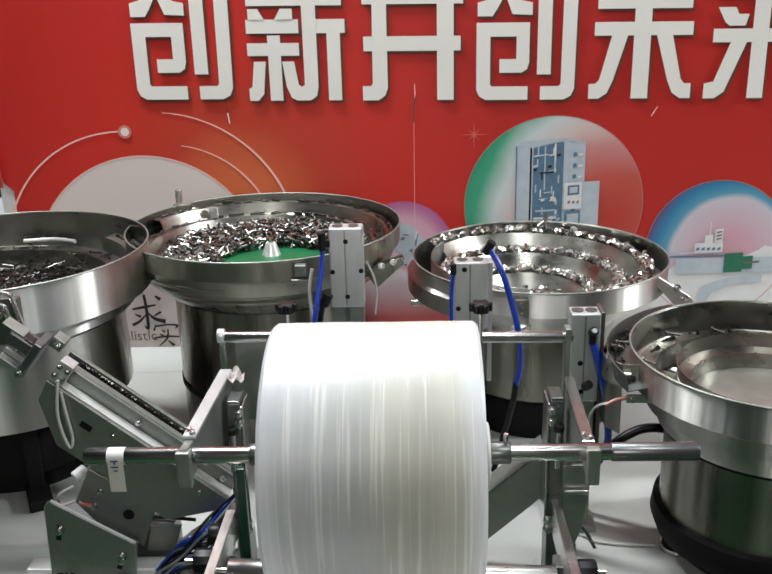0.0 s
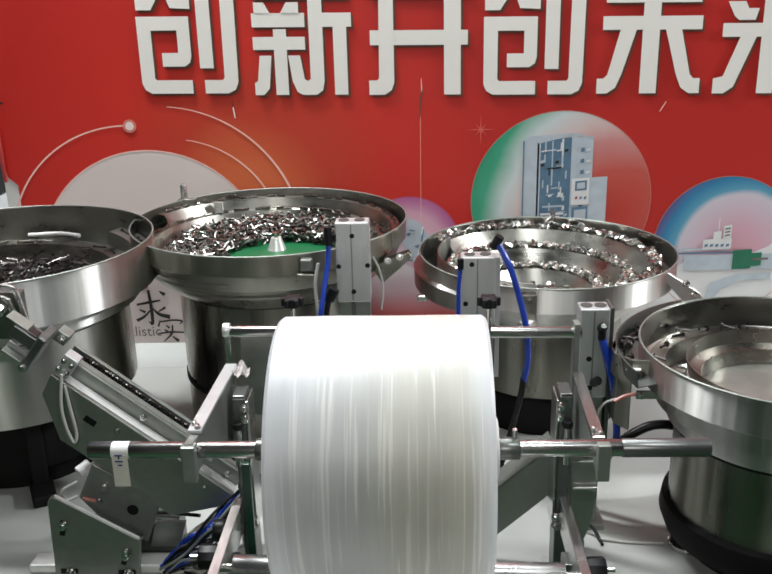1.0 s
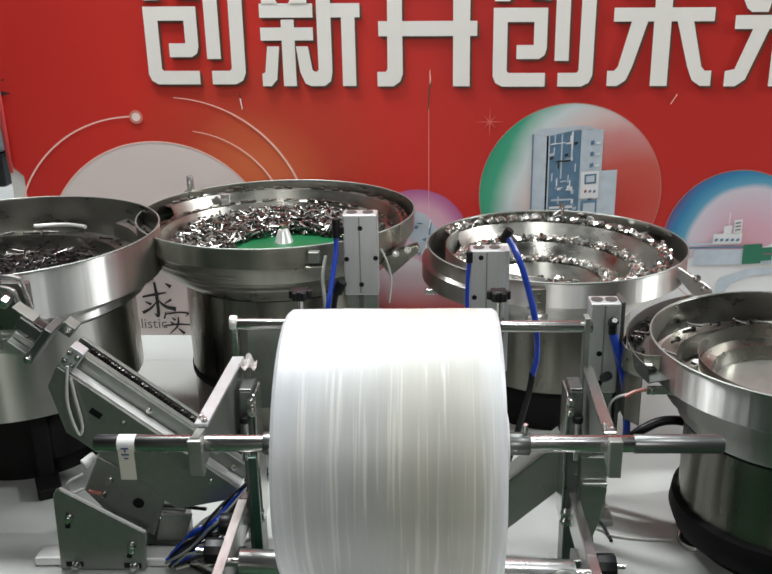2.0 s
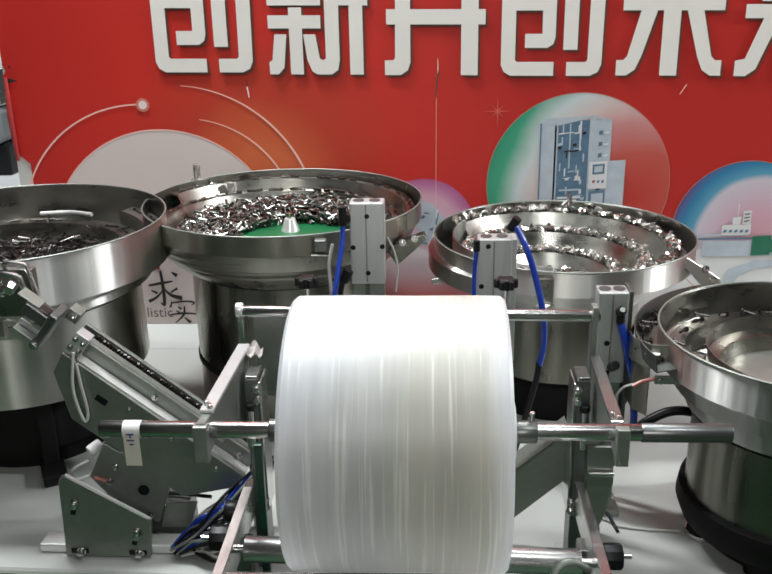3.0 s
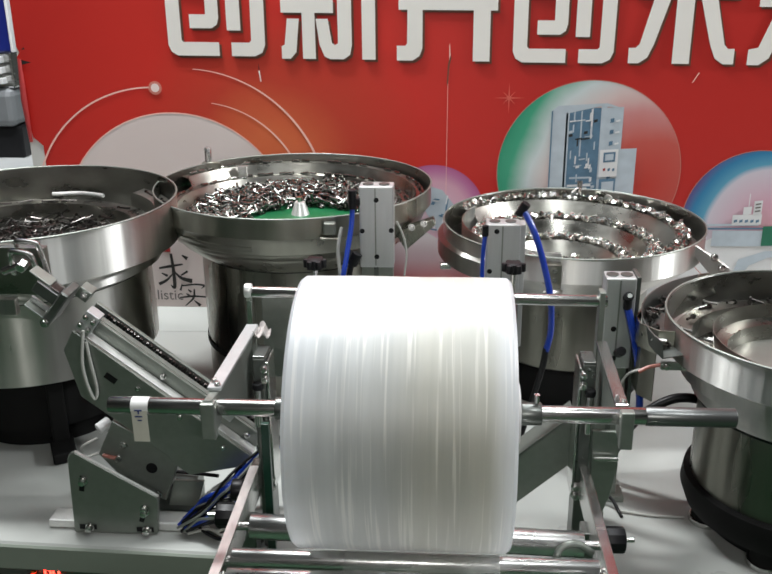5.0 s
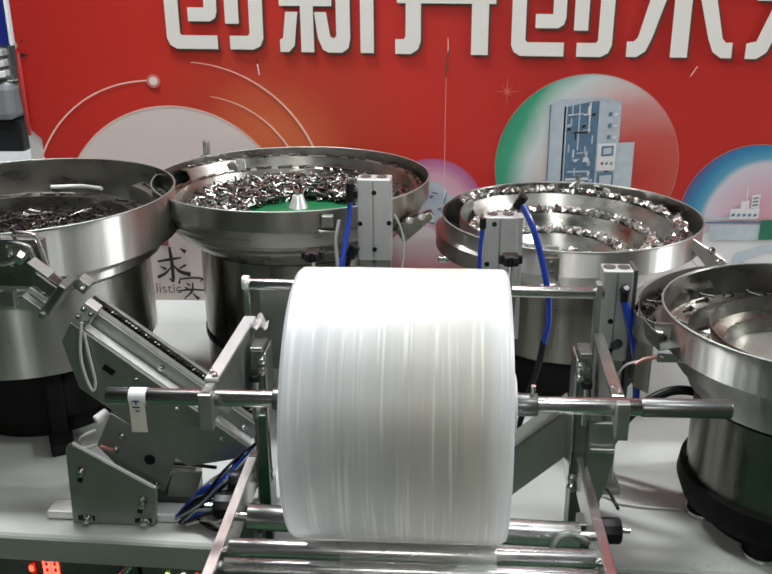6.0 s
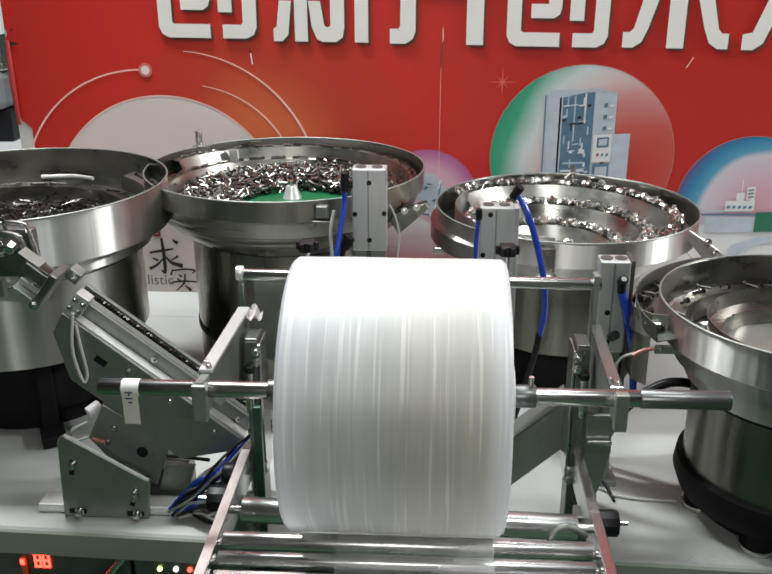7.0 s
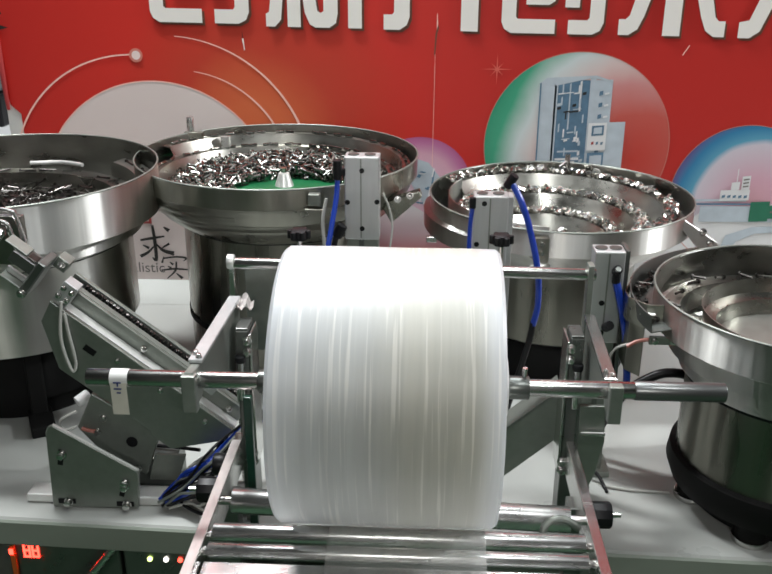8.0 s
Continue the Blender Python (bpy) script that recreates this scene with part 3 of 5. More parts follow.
    R(0.684, 0.270, 0.702, 0.302, WHITE_PRINT, 5)
    R(0.672, 0.288, 0.674, 0.318, WHITE_PRINT, 5)
    for i in range(5):
        R(0.644 + 0.012 * i, 0.252, 0.651 + 0.012 * i, 0.258, BLUE_PRINT, 7)
    for i in range(3):
        R(0.687, 0.277 + 0.008 * i, 0.699, 0.280 + 0.008 * i, INK_GREY, 7)
    part("machine_picture", sheet([(0.655, 0.13), (0.665, 0.165), (0.72, 0.185), (0.80, 0.19), (0.80, 0.175), (0.73, 0.17), (0.69, 0.15), (0.675, 0.125)], Y - 0.0024), PALE_PRINT, b)
    # star glint
    for k in range(4):
        a = math.radians(45 * k)
        w = 0.034 if k % 2 == 0 else 0.020
        dx, dz = math.cos(a), math.sin(a)
        part("star_glint", sheet([(0.132 - w * dx, 0.529 - w * dz), (0.132 + 0.0016 * dz, 0.529 - 0.0016 * dx), (0.132 + w * dx, 0.529 + w * dz), (0.132 - 0.0016 * dz, 0.529 + 0.0016 * dx)], Y - 0.0008 - 0.0002 * k), GLINT, b)
    # characters
    for glyph, x0, z0 in ((GLYPH_CREATE, -0.611, 0.613), (GLYPH_NEW, -0.361, 0.609), (GLYPH_OPEN, -0.112, 0.608), (GLYPH_CREATE, 0.136, 0.607), (GLYPH_YET, 0.380, 0.608), (GLYPH_COME, 0.628, 0.607), ):
        strokes("character_outline", glyph, x0, z0, Y - 0.0010, LETTER_SHADE, b, 0.005, -0.005)
        strokes("character", glyph, x0, z0, Y - 0.0032, LETTER, b, label="white block character")
    # drips, seam and scratches of the vinyl
    part("seam", sheet([(-0.0035, 0.16), (-0.0025, 0.16), (-0.0008, 0.60), (-0.0016, 0.60)], Y - 0.0009), LINE, b, "pale vertical seam")
    part("tear", sheet([(-0.004, 0.555), (-0.001, 0.56), (0.002, 0.60), (0.006, 0.615), (0.003, 0.62), (-0.002, 0.60)], Y - 0.0012), LETTER_SHADE, b)
    part("tear", sheet([(0.001, 0.61), (0.0035, 0.62), (0.002, 0.645), (0.0005, 0.64)], Y - 0.0014), LINE, b)
    part("tear", sheet([(-0.416, 0.59), (-0.414, 0.59), (-0.4155, 0.606)], Y - 0.0012), INK, b)
    part("tear", sheet([(-0.4165, 0.588), (-0.4135, 0.588), (-0.411, 0.565), (-0.413, 0.564)], Y - 0.0013), LETTER, b)
    part("tear", sheet([(0.519, 0.561), (0.522, 0.562), (0.534, 0.582), (0.532, 0.583)], Y - 0.0013), LINE, b)
    part("tear", sheet([(-0.955, 0.60), (-0.925, 0.607), (-0.953, 0.614)], Y - 0.0013), INK, b)
    part("tear", sheet([(-0.945, 0.634), (-0.936, 0.635), (-0.938, 0.64)], Y - 0.0013), INK, b)
    # calligraphy on the planet
    for x0, z0, s, marks in ((-0.690, 0.074, 0.088, (
            ([(0.08, 0.60), (0.40, 0.66), (0.74, 0.72)], (0.05, 0.07, 0.04)),
            ([(0.44, 1.02), (0.47, 0.55), (0.46, 0.06), (0.36, 0.12)], (0.06, 0.08, 0.08, 0.02)),
            ([(0.14, 0.46), (0.30, 0.38)], (0.03, 0.07)),
            ([(0.44, 0.44), (0.26, 0.26), (0.04, 0.14)], (0.03, 0.06, 0.08)),
            ([(0.50, 0.50), (0.68, 0.32), (0.96, 0.24)], (0.03, 0.08, 0.11)),
            ([(0.86, 0.52), (0.66, 0.40)], (0.06, 0.03)),
            ([(0.74, 0.98), (0.88, 0.88)], (0.03, 0.10)))), (-0.640, 0.030, 0.066, (
            ([(0.42, 1.04), (0.50, 0.92)], (0.03, 0.09)),
            ([(0.14, 0.86), (0.06, 0.62)], (0.03, 0.07)),
            ([(0.14, 0.80), (0.60, 0.86), (0.94, 0.82), (0.84, 0.70)], (0.05, 0.06, 0.07, 0.02)),
            ([(0.34, 0.66), (0.46, 0.56)], (0.03, 0.08)),
            ([(0.26, 0.50), (0.38, 0.42)], (0.03, 0.08)),
            ([(0.02, 0.34), (0.50, 0.40), (0.98, 0.38)], (0.05, 0.07, 0.05)),
            ([(0.58, 0.68), (0.52, 0.34), (0.20, 0.02)], (0.05, 0.07, 0.03)),
            ([(0.54, 0.24), (0.76, 0.04)], (0.03, 0.11))))):
        for k, (pts, ws) in enumerate(marks):
            part("brush_stroke", brush([(x0 + s * px, z0 + s * pz) for px, pz in pts], [s * w * 1.15 for w in ws], Y - 0.0018 - 0.0001 * k), INK, b, "black brush stroke")
    inscription("realistic", 0.036, -0.742, 0.047, Y - 0.0018, b, INK_GREY, "inscription", "small grey serif word")
    part("seal", sheet([(-0.672, 0.168), (-0.652, 0.168), (-0.652, 0.19), (-0.672, 0.19)], Y - 0.0018), SEAL, b, "small red seal")
    part("seal_mark", sheet([(-0.668, 0.174), (-0.658, 0.174), (-0.658, 0.178), (-0.668, 0.178)], Y - 0.0022), PLANET, b)


banner()


# ---- workbench ----
def workbench():
    w = root("workbench", "long white painted steel workbench with grey front edge", "workbench", (0, 1.55, -T))
    ya, yb = 1.170, 1.012
    part("bench_top", prism([(-2.2, ya), (2.2, yb), (2.2, YW - 0.004), (-2.2, YW - 0.004)], -0.012, 0.0, "xy", 0.003), TABLE, w, "white painted steel bench top")
    part("front_edge", prism([(-2.2, ya - 0.004), (2.2, yb - 0.004), (2.2, yb + 0.004), (-2.2, ya + 0.004)], -0.047, -0.003, "xy", 0.003), TABLE_SIDE, w, "grey-green folded front edge")
    # Added filler, sloped to catch overhead light and pass for bench top.
    part("back_strip", prism([(1.925, 0.0005), (YW - 0.003, 0.0285), (YW - 0.003, 0.0005)], -2.2, 2.2, "yz", 0), TABLE, w, "added sloping white strip that catches light along the partition")
    part("shelf", box((-2.2, 1.20, -0.42), (2.2, 1.98, -0.40), 0.003), TABLE_SIDE, w)
    part("back_panel", box((-2.2, 1.96, -0.40), (2.2, 1.98, -0.05), 0.002), PLATE_DK, w)
    for x in (-2.1, -0.95, 0.55, 2.1):
        for y in (1.17, 1.93):
            part("leg", box((x - 0.025, y - 0.025, -T), (x + 0.025, y + 0.025, -0.012), 0.003), TABLE_SIDE, w)


workbench()


# ---- vibrating bowl feeders ----
def spiral_track(r0, r1, dr, z0, z1, turns, start, steps=72, back=1):
    """A rising spiral ledge: floor strip, and the riser up to the next turn."""
    bm = bmesh.new()
    n = int(steps * turns)
    slant = max(0.0, (r1 - r0) / turns - dr)
    prev = None
    for i in range(n + 1):
        f = i / n
        a = radians(start) + back * 2 * math.pi * turns * f
        r, z = r0 + (r1 - r0) * f, z0 + (z1 - z0) * f
        rise = (z1 - z0) / turns
        ring = []
        for rr, zz in ((r - slant, z - rise), (r, z + 0.003), (r + 0.0015, z), (r + dr, z + 0.003)):
            ring.append(bm.verts.new((rr * math.cos(a), rr * math.sin(a), zz)))
        if prev:
            for k in range(3):
                bm.faces.new((prev[k], prev[k + 1], ring[k + 1], ring[k]))
        prev = ring
    return bm


def feeder(name, label, x, y, shell, drum, base, track, floor_z, floor_r, floor_mat, seg=120, steel=STEEL, drum_steel=DRUM, ripple=0.0004):
    f = root(name, label, "bowl feeder", (x, y, 0), "bowl feeders")
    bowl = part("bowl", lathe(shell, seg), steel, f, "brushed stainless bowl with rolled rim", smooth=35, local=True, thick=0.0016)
    # slight waviness left by rolling the sheet
    for v in bowl.data.vertices:
        k = 1 + ripple * noise.noise(Vector((40 * math.atan2(v.co.y, v.co.x), 0.3 + x, y)))
        v.co.x, v.co.y = v.co.x * k, v.co.y * k
    part("rim_bead", lathe([(shell[0][0] + 0.0017 * math.cos(a), shell[0][1] + 0.0017 * math.sin(a)) for a in [k * math.pi / 4 for k in range(9)]], seg), PLATE, bowl, smooth=60, local=True)
    # Thin dark shell added over the inner wall to shade the bowl's inside.
    part("bowl_lining", lathe([(shell[1][0] - 0.0026, shell[0][1] - 0.001), (shell[1][0] - 0.0026, shell[1][1] + 0.001)], seg), STEEL_IN, bowl, "darkened inner wall of the bowl, shade in its colour", smooth=35, local=True)
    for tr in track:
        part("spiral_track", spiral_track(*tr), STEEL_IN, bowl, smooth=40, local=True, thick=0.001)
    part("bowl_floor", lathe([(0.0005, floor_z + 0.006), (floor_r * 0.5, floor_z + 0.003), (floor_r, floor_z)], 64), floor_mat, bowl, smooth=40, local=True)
    part("drum", lathe(drum, 96), drum_steel, f, "polished steel drive drum", smooth=35, local=True)
    part("seam_band", lathe([(drum[0][0] + 0.002, drum[0][1] - 0.002), (drum[0][0] + 0.002, drum[0][1] + 0.002)], 96), BLACK, f, local=True, thick=0.001)
    part("base", lathe(base, 72), RUBBER, f, "black base ring", smooth=35, local=True)
    return f


def scatter(bm_piece, spots, rnd, flat=0.5):
    """Many copies of one small piece, thrown at the spots."""
    me = bpy.data.meshes.new("piece")
    bm_piece.to_mesh(me)
    bm_piece.free()
    v0 = np.array([v.co[:] for v in me.vertices])
    faces = [tuple(p.vertices) for p in me.polygons]
    bpy.data.meshes.remove(me)
    vs, fs = [], []
    for p in spots:
        if len(p) == 4:
            q = Euler((0.0, rnd.gauss(0, 0.06), p[3] + rnd.gauss(0, 0.10))).to_matrix()
            p = p[:3]
        else:
            q = Euler((rnd.gauss(0, flat), rnd.gauss(0, flat), rnd.uniform(0, 6.283))).to_matrix()
        o = len(vs)
        vs.extend((np.array(q) @ v0.T).T + np.array(p))
        fs.extend([tuple(i + o for i in fc) for fc in faces])
    me = bpy.data.meshes.new("pile")
    me.from_pydata([tuple(v) for v in vs], [], fs)
    return me


def pile(name, piece, spots, mat, label, category, at, flat=0.5, seed=1):
    me = scatter(piece, spots, random.Random(seed), flat)
    me.materials.append(mat)
    ob = new(name, me)
    ob.location = (at[0], at[1], at[2] + T)
    return tagged(ob, label, category, kind="stuff")


def screw_piece(length, r, head=1.8):
    bm = rod((-length / 2, 0, 0), (length / 2, 0, 0), r, 6)
    return rod((length / 2, 0, 0), (length / 2 + r * 1.3, 0, 0), r * head, 7, bm=bm)


def nut_piece():
    bm = rod((0, 0, -0.003), (0, 0, 0.003), 0.0050, 6)
    bm = rod((0, 0, 0.003), (0.0, 0, 0.0065), 0.0028, 6, bm=bm)
    return box((-0.006, -0.0026, -0.0042), (0.0035, 0.0026, -0.0026), 0, bm)


def ring_spots(rnd, n, r0, r1, z, a0=0, a1=360, dz=0.004):
    out = []
    for _ in range(n):
        a, r = radians(rnd.uniform(a0, a1)), rnd.uniform(r0, r1)
        out.append((r * math.cos(a), r * math.sin(a), z + rnd.uniform(0, dz)))
    return out


def spiral_spots(rnd, n, r0, r1, dr, z0, z1, turns, start, f0, f1, lift=0.004, back=1):
    out = []
    for _ in range(n):
        f = rnd.uniform(f0, f1)
        a = radians(start) + back * 2 * math.pi * turns * f
        r = r0 + (r1 - r0) * f + rnd.uniform(0.15, 0.85) * dr
        out.append((r * math.cos(a), r * math.sin(a), z0 + (z1 - z0) * f + lift + rnd.uniform(0, 0.005)))
    return out


def queue_spots(rnd, n, r0, r1, dr, z0, z1, turns, start, f0, f1, lift=0.003):
    """Pieces lying one after another along a spiral ledge, each turned along it."""
    out = []
    for k in range(n):
        if rnd.random() < 0.25:
            continue
        f = f0 + (f1 - f0) * (k + rnd.uniform(-0.3, 0.3)) / n
        a = radians(start) + 2 * math.pi * turns * f
        r = r0 + (r1 - r0) * f + rnd.uniform(0.55, 0.8) * dr
        out.append((r * math.cos(a), r * math.sin(a), z0 + (z1 - z0) * f + lift, a + math.pi / 2))
    return out


def ribbon(points, z0, z1, thick=0.0016):
    """An upright sheet-metal wall along a line in plan."""
    bm = bmesh.new()
    line = [Vector((x, y, 0)) for x, y in points]
    rows = []
    for i, p in enumerate(line):
        d = (line[min(i + 1, len(line) - 1)] - line[max(i - 1, 0)]).normalized()
        n = Vector((-d.y, d.x, 0)) * thick / 2
        rows.append([bm.verts.new((q.x, q.y, z)) for q, z in ((p - n, z0), (p - n, z1), (p + n, z1), (p + n, z0))])
    for a, b in zip(rows, rows[1:]):
        for k in range(4):
            bm.faces.new((a[k], a[(k + 1) % 4], b[(k + 1) % 4], b[k]))
    bm.faces.new(rows[0][::-1])
    bm.faces.new(rows[-1])
    bmesh.ops.recalc_face_normals(bm, faces=bm.faces[:])
    return bm


def feeders():
    rnd = random.Random(3)
    # screw feeder at the bench's near left
    x, y = -0.760, 1.536
    zr = 0.420
    f = feeder("bowl_feeder", "wide stainless bowl feeder holding dark screws, on a tall black base", x, y,
               [(0.270, zr), (0.270, zr - 0.080), (0.262, zr - 0.084), (0.238, zr - 0.086), (0.236, zr - 0.112), (0.214, zr - 0.124)],
               [(0.213, 0.297), (0.214, 0.150), (0.205, 0.146)],
               [(0.150, 0.146), (0.160, 0.10), (0.160, 0.04), (0.14, 0.03), (0.14, 0.0), (0.0, 0.0)],
               [(0.175, 0.232, 0.034, zr - 0.085, zr - 0.038, 1.6, 200)], zr - 0.095, 0.205, STEEL_IN)
    for a in (-62, -118, 60, 120):
        bm = box((-0.02, 0, 0), (0.02, 0.075, 0.020), 0.003)
        bm = box((-0.014, 0.0, 0.012), (0.014, 0.025, 0.146), 0.003, bm)
        bm.transform(pose(0.150 * math.cos(radians(a)), 0.150 * math.sin(radians(a)), 0, 0, 0, a - 90))
        part("foot", bm, RUBBER, f, local=True)
    bm = box((0.03, -0.275, zr - 0.112), (0.10, -0.262, zr - 0.086), 0.001)
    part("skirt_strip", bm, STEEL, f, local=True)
    part("retaining_wire", hose([(-0.02, 0.17, zr - 0.035), (0.04, 0.175, zr - 0.034), (0.09, 0.15, zr - 0.032)], 0.004, 8), ALU_EDGE, f, local=True)
    spots = ring_spots(rnd, 800, 0.01, 0.175, zr - 0.088, dz=0.016) + queue_spots(rnd, 46, 0.175, 0.232, 0.030, zr - 0.085, zr - 0.038, 1.6, 200, 0.1, 1.0)
    pile("screws", screw_piece(0.030, 0.0017, 2.0), spots, SCREW_DK, "heap of dark steel screws in the bowl", "screws", (x, y, 0), 0.25, 4)

    # pin feeder
    x, y = -0.301, 1.729
    zr = 0.407
    tr = (0.198, 0.250, 0.016, zr - 0.058, zr - 0.014, 2.0, 160)
    f = feeder("bowl_feeder", "stainless vibrating bowl feeder with green floor, heaped with shiny pins", x, y,
               [(0.269, zr), (0.269, zr - 0.036), (0.262, zr - 0.044), (0.250, zr - 0.070), (0.236, zr - 0.078), (0.222, zr - 0.098), (0.205, zr - 0.112), (0.190, zr - 0.122)],
               [(0.187, 0.285), (0.187, 0.104), (0.182, 0.100)],
               [(0.189, 0.106), (0.189, 0.094), (0.183, 0.092), (0.183, 0.0), (0.0, 0.0)],
               [tr], zr - 0.070, 0.214, LINER, steel=STEEL_DIM, drum_steel=DRUM_DK)
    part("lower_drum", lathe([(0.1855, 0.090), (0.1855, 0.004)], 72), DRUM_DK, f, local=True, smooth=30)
    part("centre_nut", rod((0.010, 0.0, zr - 0.066), (0.010, 0.0, zr - 0.040), 0.019, 24, r2=0.010), ALU_EDGE, f, "cone nut", smooth=40, local=True)
    part("centre_stud", rod((0.010, 0, zr - 0.040), (0.010, 0, zr - 0.030), 0.005, 10), CHROME, f, local=True)
    bm = rod((-0.212, 0.169, zr - 0.02), (-0.212, 0.169, zr + 0.034), 0.0075, 14, 0.001)
    part("post", bm, SATIN, f, "bright clamp post on the rim", local=True, smooth=40)
    part("clamp", box((-0.225, 0.158, zr - 0.010), (-0.185, 0.172, zr + 0.003), 0.002), STEEL_DIM, f, local=True)
    part("track_gate", box((-0.150, 0.172, zr - 0.035), (-0.132, 0.186, zr - 0.008), 0.001), SATIN, f, local=True)
    bm = prism([(0.205, zr - 0.06), (0.275, zr - 0.035), (0.28, zr - 0.045), (0.225, zr - 0.095)], -0.135, -0.110)
    part("outlet_chute", bm, STEEL_DIM, f, local=True)
    part("outlet_lug", box((0.092, -0.268, zr - 0.026), (0.112, -0.252, zr - 0.006), 0.002), PLATE, f, "small pale steel lug on the rim", local=True)
    part("lug_lip", box((0.086, -0.271, zr - 0.034), (0.118, -0.256, zr - 0.0305), 0.001), STEEL_DIM, f, local=True)
    for bx, bz in ((0.236, -0.050), (0.258, -0.043)):
        bolt((x + bx, y - 0.136, zr + bz), (0, -1, 0.2), f, 0.0045)
    # folds of the spiral under the rim
    for r0, z0, a0, a1 in ((0.254, -0.058, 175, 262), (0.241, -0.076, 180, 285), (0.225, -0.092, 188, 300)):
        part("spiral_fold", lathe([(r0, zr + z0 + 0.012), (r0 + 0.004, zr + z0 + 0.004), (r0, zr + z0 - 0.004), (r0 - 0.008, zr + z0 - 0.008)], 40, (0, 0, 0), a0, a1), STEEL_DIM, f, smooth=50, local=True, thick=0.001)
    spots = []
    for _ in range(4200):
        a, r = rnd.uniform(0, 6.283), 0.202 * math.sqrt(rnd.random())
        px, py = r * math.cos(a), r * math.sin(a)
        if py < 0.055 and (px - 0.03) ** 2 / 0.0150 + (py + 0.09) ** 2 / 0.0200 < 1.0 or math.hypot(px - 0.01, py) < 0.03:
            continue
        h = min(1.0, max(0.0, (py + 0.05) * 5 + 0.3))
        spots.append((px, py, zr - 0.066 + rnd.uniform(0, 0.004 + 0.022 * h)))
    spots += queue_spots(rnd, 120, *tr[:6], 160, 0.0, 1.0, 0.005)
    pile("pins", rod((-0.0090, 0, 0), (0.0090, 0, 0), 0.0028, 8, 0.0005), spots, PIN, "heap of shiny nickel pins in the bowl", "pins", (x, y, 0), 0.4, 6)

    # clip feeder
    x, y = 0.244, 1.733
    zr = 0.335
    tr = (0.075, 0.219, 0.030, zr - 0.100, zr - 0.014, 2.85, 205)
    f = feeder("bowl_feeder", "stepped stainless vibrating bowl feeder with spiral track full of small clips", x, y,
               [(0.250, zr), (0.250, zr - 0.046), (0.244, zr - 0.050), (0.215, zr - 0.075), (0.165, zr - 0.105), (0.156, zr - 0.120)],
               [(0.153, 0.222), (0.153, 0.080), (0.148, 0.076)],
               [(0.140, 0.076), (0.150, 0.06), (0.150, 0.0), (0.0, 0.0)],
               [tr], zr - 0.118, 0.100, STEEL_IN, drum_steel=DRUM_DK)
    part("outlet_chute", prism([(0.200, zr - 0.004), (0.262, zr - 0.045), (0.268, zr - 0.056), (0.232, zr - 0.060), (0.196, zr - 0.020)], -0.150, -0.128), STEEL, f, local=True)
    bolt((x + 0.235, y - 0.150, zr - 0.026), (0, -1, 0.3), f, 0.005)
    bolt((x + 0.250, y - 0.150, zr - 0.046), (0, -1, 0.3), f, 0.005)
    part("clamp_post", rod((0.045, 0.225, zr - 0.02), (0.045, 0.225, zr + 0.024), 0.006, 10, 0.001), CHROME, f, local=True, smooth=40)
    part("clamp_arm", rod((0.045, 0.225, zr + 0.008), (0.028, 0.218, zr - 0.004), 0.004, 8), CHROME, f, local=True)
    bm = box((-0.075, -0.262, zr - 0.050), (-0.050, -0.240, zr - 0.006), 0.001)
    part("end_bracket", bm, STEEL_DIM, f, local=True)
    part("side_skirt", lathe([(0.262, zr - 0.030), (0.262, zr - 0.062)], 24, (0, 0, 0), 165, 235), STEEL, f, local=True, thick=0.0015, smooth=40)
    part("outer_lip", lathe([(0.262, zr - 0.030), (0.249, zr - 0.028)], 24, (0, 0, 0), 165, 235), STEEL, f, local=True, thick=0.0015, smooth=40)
    spots = spiral_spots(rnd, 1150, *tr[:6], 205, 0.10, 1.0, 0.005) + ring_spots(rnd, 90, 0.03, 0.075, zr - 0.106, -60, 150, 0.01)
    wall = [(0.214 * math.cos(radians(q)), 0.214 * math.sin(radians(q))) for q in range(150, 262, 6)]
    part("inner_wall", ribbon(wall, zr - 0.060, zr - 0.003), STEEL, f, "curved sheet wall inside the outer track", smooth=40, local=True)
    part("mid_vane", ribbon([(0.02, -0.05), (0.06, -0.075), (0.10, -0.085), (0.15, -0.075)], zr - 0.100, zr - 0.062), STEEL_IN, f, smooth=40, local=True)
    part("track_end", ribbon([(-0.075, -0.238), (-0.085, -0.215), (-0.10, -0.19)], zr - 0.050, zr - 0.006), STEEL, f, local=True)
    part("end_bolt", rod((-0.062, -0.262, zr - 0.016), (-0.062, -0.267, zr - 0.016), 0.0042, 12), CHROME, f, local=True)
    part("end_bolt", rod((-0.062, -0.262, zr - 0.032), (-0.062, -0.267, zr - 0.032), 0.0042, 12), CHROME, f, local=True)
    part("end_tray", prism([(-0.092, -0.300), (-0.050, -0.290), (-0.046, -0.262), (-0.078, -0.262)], zr - 0.054, zr - 0.051, "xy", 0.0004), STEEL, f, "small folded tray under the track's end", local=True)
    part("side_clamp", box((-0.256, -0.102, zr - 0.072), (-0.236, -0.092, zr - 0.060), 0.002), SATIN, f, "small clamp on the bowl's side", local=True)
    pile("clips", nut_piece(), spots, NUT, "many small nickel clips lying along the spiral track", "clips", (x, y, 0), 0.9, 8)
    for a in (141, 136, 128, 98, 63):
        bm = rod((0, 0, 0), (0, -0.002, 0), 0.0085, 16)
